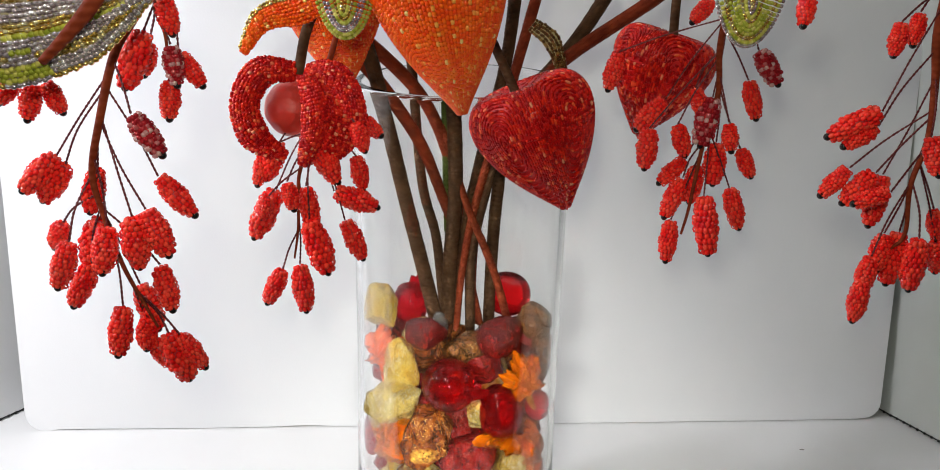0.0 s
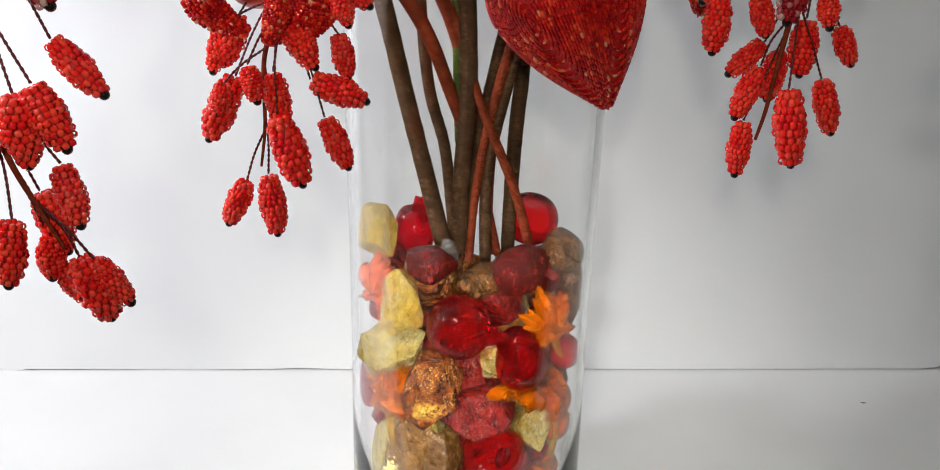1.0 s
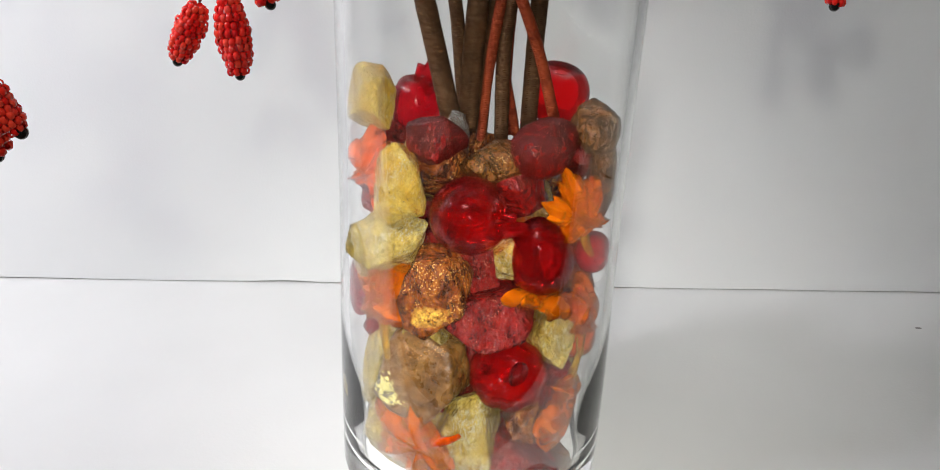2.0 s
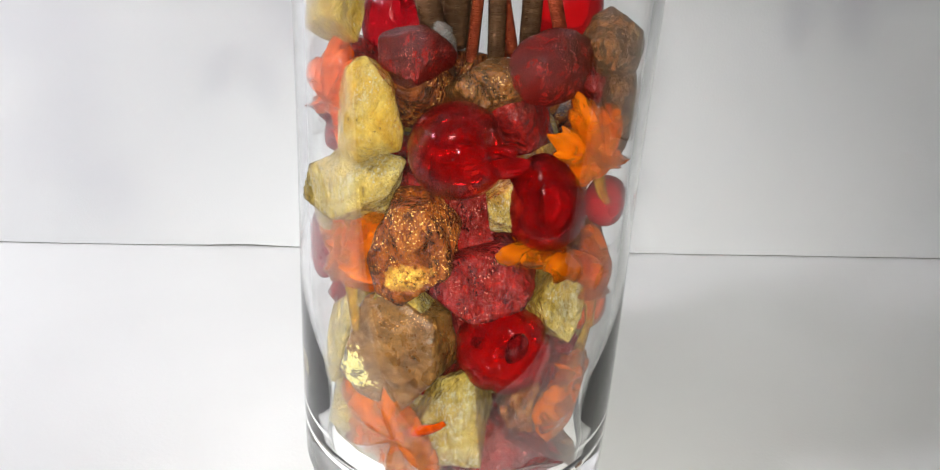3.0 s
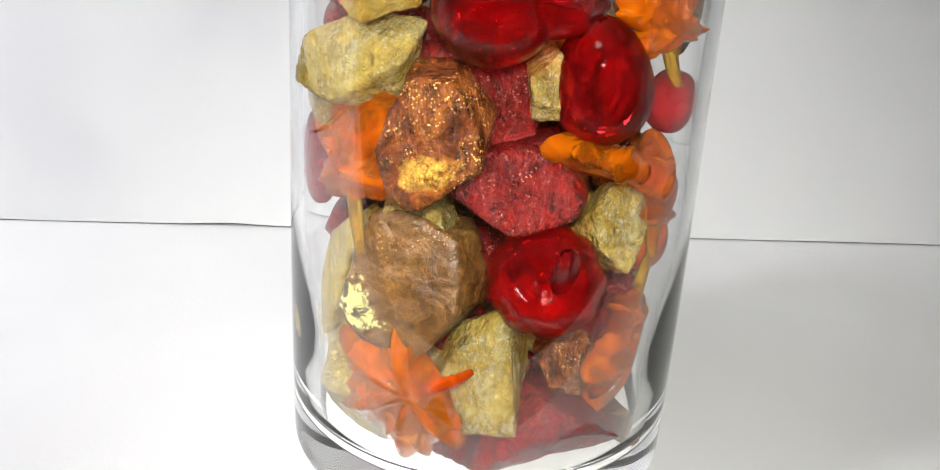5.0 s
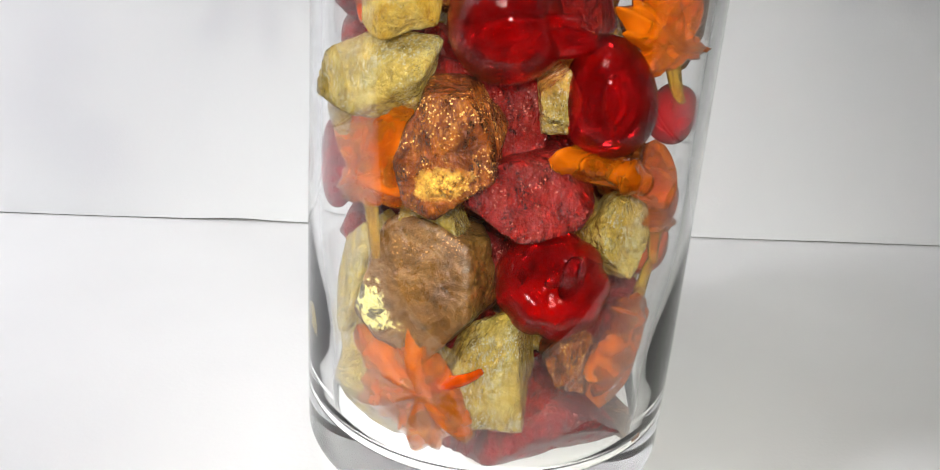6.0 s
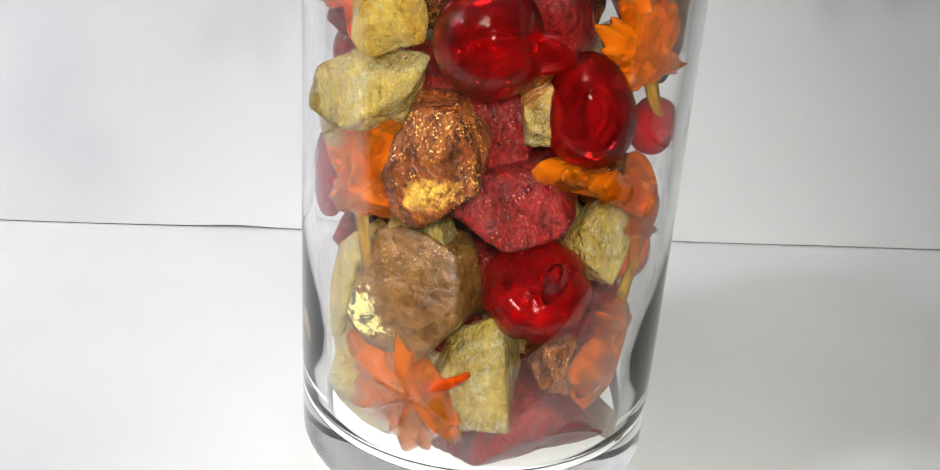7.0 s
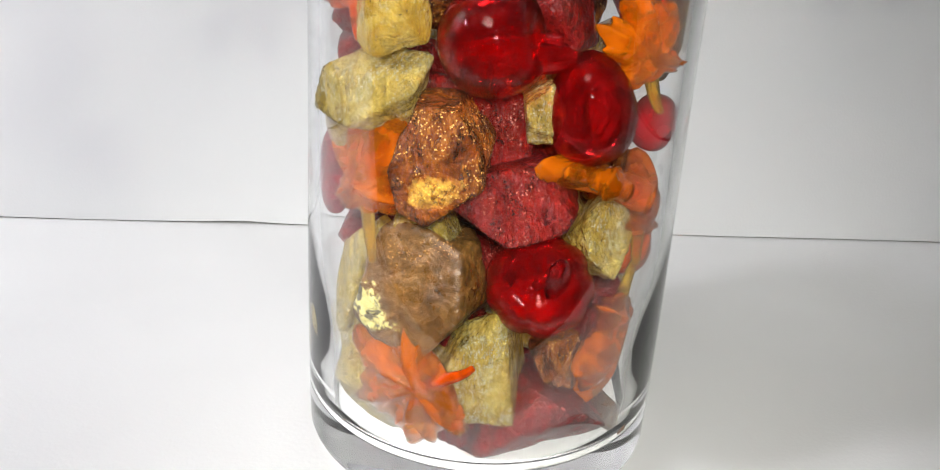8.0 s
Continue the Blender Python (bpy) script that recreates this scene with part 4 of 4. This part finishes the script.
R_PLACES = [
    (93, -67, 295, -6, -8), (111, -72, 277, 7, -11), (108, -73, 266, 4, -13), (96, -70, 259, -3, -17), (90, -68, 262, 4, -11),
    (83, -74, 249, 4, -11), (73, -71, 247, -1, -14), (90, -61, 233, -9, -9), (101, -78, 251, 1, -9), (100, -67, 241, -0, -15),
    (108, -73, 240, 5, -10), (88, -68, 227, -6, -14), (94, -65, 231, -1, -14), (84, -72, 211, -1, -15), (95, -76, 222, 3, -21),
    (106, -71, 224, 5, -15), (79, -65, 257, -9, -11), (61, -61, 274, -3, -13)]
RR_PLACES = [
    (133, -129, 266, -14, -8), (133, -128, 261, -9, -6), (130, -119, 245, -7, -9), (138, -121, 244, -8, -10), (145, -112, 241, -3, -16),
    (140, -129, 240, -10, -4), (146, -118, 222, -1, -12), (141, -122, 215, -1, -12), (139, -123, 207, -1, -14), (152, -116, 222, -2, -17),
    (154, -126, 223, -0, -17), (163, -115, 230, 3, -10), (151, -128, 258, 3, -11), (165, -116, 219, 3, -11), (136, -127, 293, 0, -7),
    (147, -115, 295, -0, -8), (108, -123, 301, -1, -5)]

SPRAY_LABEL = "spray of red beaded berries"
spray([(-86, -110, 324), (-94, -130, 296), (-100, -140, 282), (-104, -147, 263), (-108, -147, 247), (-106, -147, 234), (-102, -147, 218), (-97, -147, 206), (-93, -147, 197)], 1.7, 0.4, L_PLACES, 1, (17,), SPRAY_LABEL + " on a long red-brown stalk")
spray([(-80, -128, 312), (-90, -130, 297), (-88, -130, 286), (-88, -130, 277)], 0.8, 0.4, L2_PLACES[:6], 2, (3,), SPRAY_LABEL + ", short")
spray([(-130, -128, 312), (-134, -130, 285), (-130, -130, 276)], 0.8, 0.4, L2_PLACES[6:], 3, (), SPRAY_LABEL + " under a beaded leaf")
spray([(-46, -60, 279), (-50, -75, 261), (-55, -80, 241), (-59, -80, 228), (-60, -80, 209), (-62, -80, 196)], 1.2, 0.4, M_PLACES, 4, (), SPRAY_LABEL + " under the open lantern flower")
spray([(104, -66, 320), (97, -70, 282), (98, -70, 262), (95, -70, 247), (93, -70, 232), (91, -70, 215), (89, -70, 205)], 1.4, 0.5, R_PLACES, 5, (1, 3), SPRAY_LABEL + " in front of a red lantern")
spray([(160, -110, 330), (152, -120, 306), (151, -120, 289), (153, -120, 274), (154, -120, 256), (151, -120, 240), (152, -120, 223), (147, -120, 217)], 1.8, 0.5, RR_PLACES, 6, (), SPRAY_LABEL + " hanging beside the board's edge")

# ---- beaded lanterns ----
def lantern(top, tip, width, mat, lining, seed, petals=5, spin=0.0, stalk=(), flat=0.8, label="", pitch=1.2, strung="loops"):
    """A papery lantern husk worked in beads: each petal is filled with nested loops of strung beads."""
    top, tip = Vector(top) * mm, Vector(tip) * mm
    axis = tip - top
    hgt = axis.length
    base = Vector((0, 0, -1)).rotation_difference(axis.normalized()).to_matrix().to_4x4()
    m = Matrix.Translation(top) @ base @ Matrix.Rotation(radians(spin), 4, "Z")
    rad = width * mm / 2
    squash = Matrix.Rotation(-radians(spin), 4, "Z") @ Matrix.Diagonal((1, flat, 1, 1)) @ Matrix.Rotation(radians(spin), 4, "Z")

    def surface(u, s, petal, out=0.0):
        a = 2 * math.pi * (petal + 0.5 * u) / petals
        s = min(1.0, max(0.0, s))
        th = math.pi * s ** 0.8
        low = max(0.0, (th - 1.65) / (math.pi - 1.65))
        body = max(0.0, math.sin(th)) ** 0.85 if low == 0 else (1 - low ** 1.55) * (1 - 0.30 * low ** 5)
        body += 0.03
        ridge = 1 + 0.05 * (abs(u) ** 2 - 0.35)
        dimple = 0.13 * math.exp(-(th / 0.55) ** 2)
        z = hgt * ((0.30 * math.cos(th) if th < math.pi / 2 else -0.83 * (th * 2 / math.pi - 1)) - dimple - 0.17)
        return squash @ Vector((math.cos(a) * (rad * body * ridge + out), math.sin(a) * (rad * body * ridge + out), z))

    t = thing("lantern_flower", top, label, "flower", "lanterns of the bouquet")
    bm = bmesh.new()
    rows, per = 26, 10
    grid = [[bm.verts.new(m @ surface(2 * k / per - 1, i / rows, p, -0.0006)) for p in range(petals) for k in range(per)] for i in range(rows + 1)]
    for a, b in zip(grid, grid[1:]):
        for k in range(len(a)):
            j = (k + 1) % len(a)
            bm.faces.new((a[k], a[j], b[j], b[k]))
    bmesh.ops.recalc_face_normals(bm, faces=bm.faces)
    part("lining", bm, lining, t)
    places, axes, lens = [], [], []
    rnd = random.Random(seed)
    half = math.pi * rad / petals
    loops = max(5, round(1.12 * half / (pitch * mm)))
    tracks = []
    steps = 240
    for p in range(petals):
        if strung == "rows":
            for i in range(2 * loops):
                u = 2 * (i + 0.5) / (2 * loops) - 1
                tracks.append([m @ surface(u, q / steps, p, 0.0003) for q in range(steps)])
            continue
        for i in range(loops):
            k = (i + 0.6) / loops
            power = 1.5 + 3.0 * k
            ring = []
            for q in range(steps):
                th = 2 * math.pi * q / steps
                c, s = math.cos(th), math.sin(th)
                rr = k / ((abs(c) ** power + abs(s) ** power) ** (1 / power))
                ring.append(m @ surface(rr * c, 0.5 + 0.5 * rr * s, p, 0.0003))
            tracks.append(ring)
    for ring in tracks:
        run, last = 0.0, ring[0]
        want = pitch * mm * rnd.uniform(0.8, 1.2)
        for q in range(1, steps):
            run += (ring[q] - ring[q - 1]).length
            if run >= want:
                d = ring[q] - last
                if d.length > 1e-5:
                    places.append((ring[q] + last) / 2)
                    axes.append(d)
                    lens.append(min(d.length, want * 1.2) * 0.47)
                last, run = ring[q], 0.0
                want = pitch * mm * (rnd.uniform(0.9, 1.1) if strung == "rows" else rnd.uniform(1.1, 2.1))
    me = bead_mesh("bead_loops", [tuple(q) for q in places], [tuple(q) for q in axes], np.array(lens), 0.00048 * pitch, [mat])
    mesh_part("bead_loops", me, t, "", "stuff")
    if stalk:
        bm = bmesh.new()
        line = curve_points([Vector(q) * mm for q in stalk], 8)
        tube(bm, line, 0.0019, 10)
        part("stalk", bm, M_STEMD, t, "dark brown wrapped stalk")
    return t


lantern((25.5, -48, 257), (46.0, -50, 208), 48, M_HUSKR, M_LINR, 1, spin=20, stalk=[(-1.6, -40, 304), (14.3, -45, 274), (25.2, -50, 252)], label="ruby red beaded lantern flower with a pointed tip")
lantern((87, -35, 277), (75, -35, 236), 40, M_HUSKR, M_LINR, 2, spin=-15, stalk=[(88, -35, 308), (87, -35, 292), (87, -35, 275)], label="smaller ruby red beaded lantern behind the berries")
lantern((-10, -88, 318), (2.2, -85, 254), 47, M_HUSKO, M_LINO, 3, spin=10, pitch=1.65, strung="rows", label="bright orange beaded lantern flower hanging over the rim")
lantern((-54, -30, 310), (-47, -30, 252), 43, M_HUSKO, M_LINO, 4, spin=40, pitch=1.5, strung="rows", label="orange beaded lantern flower behind the stems")

# ---- beaded leaves, petals and the open lantern ----
def bead_band(t, name, pts, half_widths, colours, mats, normal=(0, -1, 0), size=1.25, bow=0.15, label="", lining=None):
    """Rows of beads that run along pts side by side: colours[k] picks the bead of row k out of mats."""
    line = curve_points([Vector(p) * mm for p in pts], 24)
    nrm = Vector(normal).normalized()
    n, rows = len(line), len(colours)
    places, axes, which = [], [], []
    for k, colour in enumerate(colours):
        f = 2 * (k + 0.5) / rows - 1
        track = []
        for i, q in enumerate(line):
            d = (line[min(i + 1, n - 1)] - line[max(i - 1, 0)]).normalized()
            side = d.cross(nrm).normalized()
            s = i / (n - 1) * (len(half_widths) - 1)
            j = min(int(s), len(half_widths) - 2)
            w = (half_widths[j] + (half_widths[j + 1] - half_widths[j]) * (s - j)) * mm
            track.append(q + side * f * w - nrm * (bow * w * (f * f - 0.5)))
        run, last = 0.0, track[0]
        for i in range(1, n):
            seg = (track[i] - track[i - 1]).length
            while run + seg >= size * mm:
                k2 = (size * mm - run) / seg
                nxt = track[i - 1].lerp(track[i], min(1, k2))
                places.append((nxt + last) / 2 + Vector((rnd.uniform(-1, 1), rnd.uniform(-1, 1), rnd.uniform(-1, 1))) * 0.00022)
                axes.append(nxt - last + Vector((rnd.uniform(-1, 1), rnd.uniform(-1, 1), rnd.uniform(-1, 1))) * 0.0004)
                shift = noise.noise(nxt * 70.0) > 0.22 and len(mats) > 2
                which.append((colour + 1) % len(mats) if shift else colour)
                last = nxt
                seg = (track[i] - nxt).length
                run = 0.0
                track[i - 1] = nxt
            run += seg
    me = bead_mesh(name, [tuple(q) for q in places], [tuple(q) for q in axes], size * 0.5 * mm, size * 0.52 * mm, mats, which, 7)
    mesh_part(name, me, t, label, "stuff")
    if lining:
        bm = bmesh.new()
        strips = []
        for i, q in enumerate(line):
            d = (line[min(i + 1, n - 1)] - line[max(i - 1, 0)]).normalized()
            side = d.cross(nrm).normalized()
            s = i / (n - 1) * (len(half_widths) - 1)
            j = min(int(s), len(half_widths) - 2)
            w = (half_widths[j] + (half_widths[j + 1] - half_widths[j]) * (s - j)) * mm
            strips.append([bm.verts.new(q + side * f * w * 0.93 - nrm * (bow * w * (f * f - 0.5) + 0.0006 + 0.0006 * back)) for back in (0, 1) for f in (-1, -0.5, 0, 0.5, 1)])
        for a, b in zip(strips, strips[1:]):
            for k in (0, 1, 2, 3, 5, 6, 7, 8):
                bm.faces.new((a[k], a[k + 1], b[k + 1], b[k]))
            bm.faces.new((a[0], b[0], b[5], a[5]))
            bm.faces.new((a[4], a[9], b[9], b[4]))
        bmesh.ops.recalc_face_normals(bm, faces=bm.faces)
        part("lining", bm, lining, t)


def bead_leaf(label, pts, widths, colours, mats, normal, size=1.25, bow=0.15, name="beaded_leaf", stalk=()):
    t = thing(name, Vector(pts[0]) * mm, label, "leaf", "beaded leaves of the bouquet")
    bead_band(t, "bead_rows", pts, widths, colours, mats, normal, size, bow, lining=M_LINO if mats[0] is M_HUSKO else M_LINL)
    bm = bmesh.new()
    tube(bm, curve_points([(Vector(p) + Vector((0, 1.0, 0))) * mm for p in pts], 8), 0.0009, 6)
    part("midrib", bm, M_STEMR, t, "brown wrapped midrib")
    if stalk:
        bm = bmesh.new()
        line = curve_points([Vector(p) * mm for p in stalk], 8)
        tube(bm, line, [(2.6 - 1.5 * i / len(line)) * mm for i in range(len(line))], 10)
        part("stalk", bm, M_STEMR, t, "red-brown wrapped stalk")
    return t


bead_leaf("gold, silver and green beaded leaf spreading to the side", [(-80, -160, 303), (-98, -165, 296), (-120, -165, 292), (-150, -163, 292)], [2, 13, 17, 9], [0, 1, 1, 1, 0, 0, 1, 1, 1, 2, 0, 0, 1, 1, 1, 1, 0, 0, 1, 1, 0, 2, 2, 2], [M_GOLD, M_LILAC, M_GREEN], (0.1, -1, 0.15), 1.5, stalk=[(-86, -172, 309), (-91, -175, 299), (-98, -176, 291), (-106, -174, 284)])
bead_leaf("curled orange beaded petal edged with gold", [(-42, -86, 298), (-55, -86, 291), (-68, -86, 287), (-76, -86, 275)], [5, 6, 4.5, 1.5], [0, 0, 0, 0, 0, 0, 0, 1, 1], [M_HUSKO, M_GOLD], (0, -1, 0.2), 1.25, 0.3, "beaded_petal")
bead_leaf("small bronze beaded calyx leaf over the red lantern", [(30, -30, 281), (38, -32, 275), (43, -33, 262)], [3, 4, 2], [0, 0, 0, 0, 0], [M_DGOLD], (0, -1, 0.2), 1.2)


def loop_leaf(label, centre, half_w, half_h, colours, mats, size=1.4, name="beaded_leaf"):
    """A round-ended leaf of nested bead loops, the border first."""
    t = thing(name, Vector(centre) * mm, label, "leaf", "beaded leaves of the bouquet")
    places, axes, which = [], [], []
    for i, colour in enumerate(colours):
        w, h = (half_w - i * size) * mm, (half_h - i * size) * mm
        if w < size * 0.3 * mm:
            break
        count = max(4, int(math.pi * (w + h) / (size * mm)))
        for k in range(count):
            a = 2 * math.pi * (k + 0.37 * i) / count
            places.append((centre[0] * mm + w * math.cos(a), centre[1] * mm - 0.003 * (1 - (w / (half_w * mm)) ** 2) + rnd.uniform(-0.0002, 0.0002), centre[2] * mm + h * math.sin(a)))
            axes.append((-w * math.sin(a), rnd.uniform(-0.15, 0.15) * w, h * math.cos(a)))
            which.append(colour)
    mesh_part("bead_loops", bead_mesh("bead_loops", places, axes, size * 0.48 * mm, size * 0.52 * mm, mats, which, 7), t, "", "stuff")
    bm = bmesh.new()
    tube(bm, curve_points([(centre[0] * mm, centre[1] * mm + 0.002, (centre[2] - half_h * 0.4) * mm), (centre[0] * mm + 0.001, centre[1] * mm + 0.002, (centre[2] + half_h) * mm), (centre[0] * mm + 0.004, centre[1] * mm + 0.006, (centre[2] + half_h + 12) * mm)], 8), 0.0011, 8)
    part("stalk", bm, M_STEMD, t, "brown wrapped stalk")
    return t


loop_leaf("round-ended yellow-green beaded leaf with a silver bead border", (97.0, -100, 318), 13.5, 36.0, [1, 2, 0, 2, 2, 2, 0, 2, 1, 0], [M_GOLD, M_LILAC, M_GREEN])
loop_leaf("small yellow-green beaded leaf tip with silver beads", (-38.5, -92, 304), 10.5, 22.5, [2, 2, 1, 1, 2, 0, 2, 0], [M_GOLD, M_LILAC, M_GREEN], 1.35)


def open_lantern():
    t = thing("open_lantern_flower", Vector((-58, -72, 268)) * mm, "opened red beaded lantern flower with a round fruit inside", "flower", "lanterns of the bouquet")
    red = [0] * 10
    bead_band(t, "petal", [(-58, -75, 267), (-71, -78, 267), (-78, -78, 256), (-75, -78, 243), (-64, -76, 235)], [3, 6, 5.5, 6, 2], red, [M_HUSKR], (0.2, -1, 0), 1.3, 0.5, lining=M_LINR)
    bead_band(t, "petal", [(-56, -75, 267), (-46, -78, 264), (-42, -80, 252), (-47, -78, 241), (-58, -76, 234)], [3, 8, 9, 7, 2], red + red, [M_HUSKR], (-0.2, -1, 0), 1.3, 0.5, lining=M_LINR)
    bead_band(t, "petal", [(-55, -80, 267), (-51, -85, 252), (-57, -82, 233)], [3, 5.5, 2], red, [M_HUSKR], (0.1, -1, 0), 1.3, 0.5, lining=M_LINR)
    bead_band(t, "petal", [(-55, -66, 264), (-52, -62, 249), (-58, -66, 232)], [4, 12, 3], red * 2, [M_HUSKR], (0, -1, 0), 1.4, 0.4, lining=M_LINR)
    bm = bmesh.new()
    bmesh.ops.create_icosphere(bm, subdivisions=4, radius=0.0108)
    for v in bm.verts:
        v.co = v.co * (1 + 0.03 * noise.noise(v.co * 300)) + Vector((-62.5, -67, 252)) * mm
    part("fruit", bm, M_PEACHRED, t, "round translucent red fruit")
    bm = bmesh.new()
    tube(bm, curve_points([Vector(q) * mm for q in ((-45.7, -60, 300), (-54.7, -70, 284), (-58.5, -75, 266))], 8), 0.0019, 10)
    part("stalk", bm, M_STEMD, t, "dark brown wrapped stalk")


open_lantern()
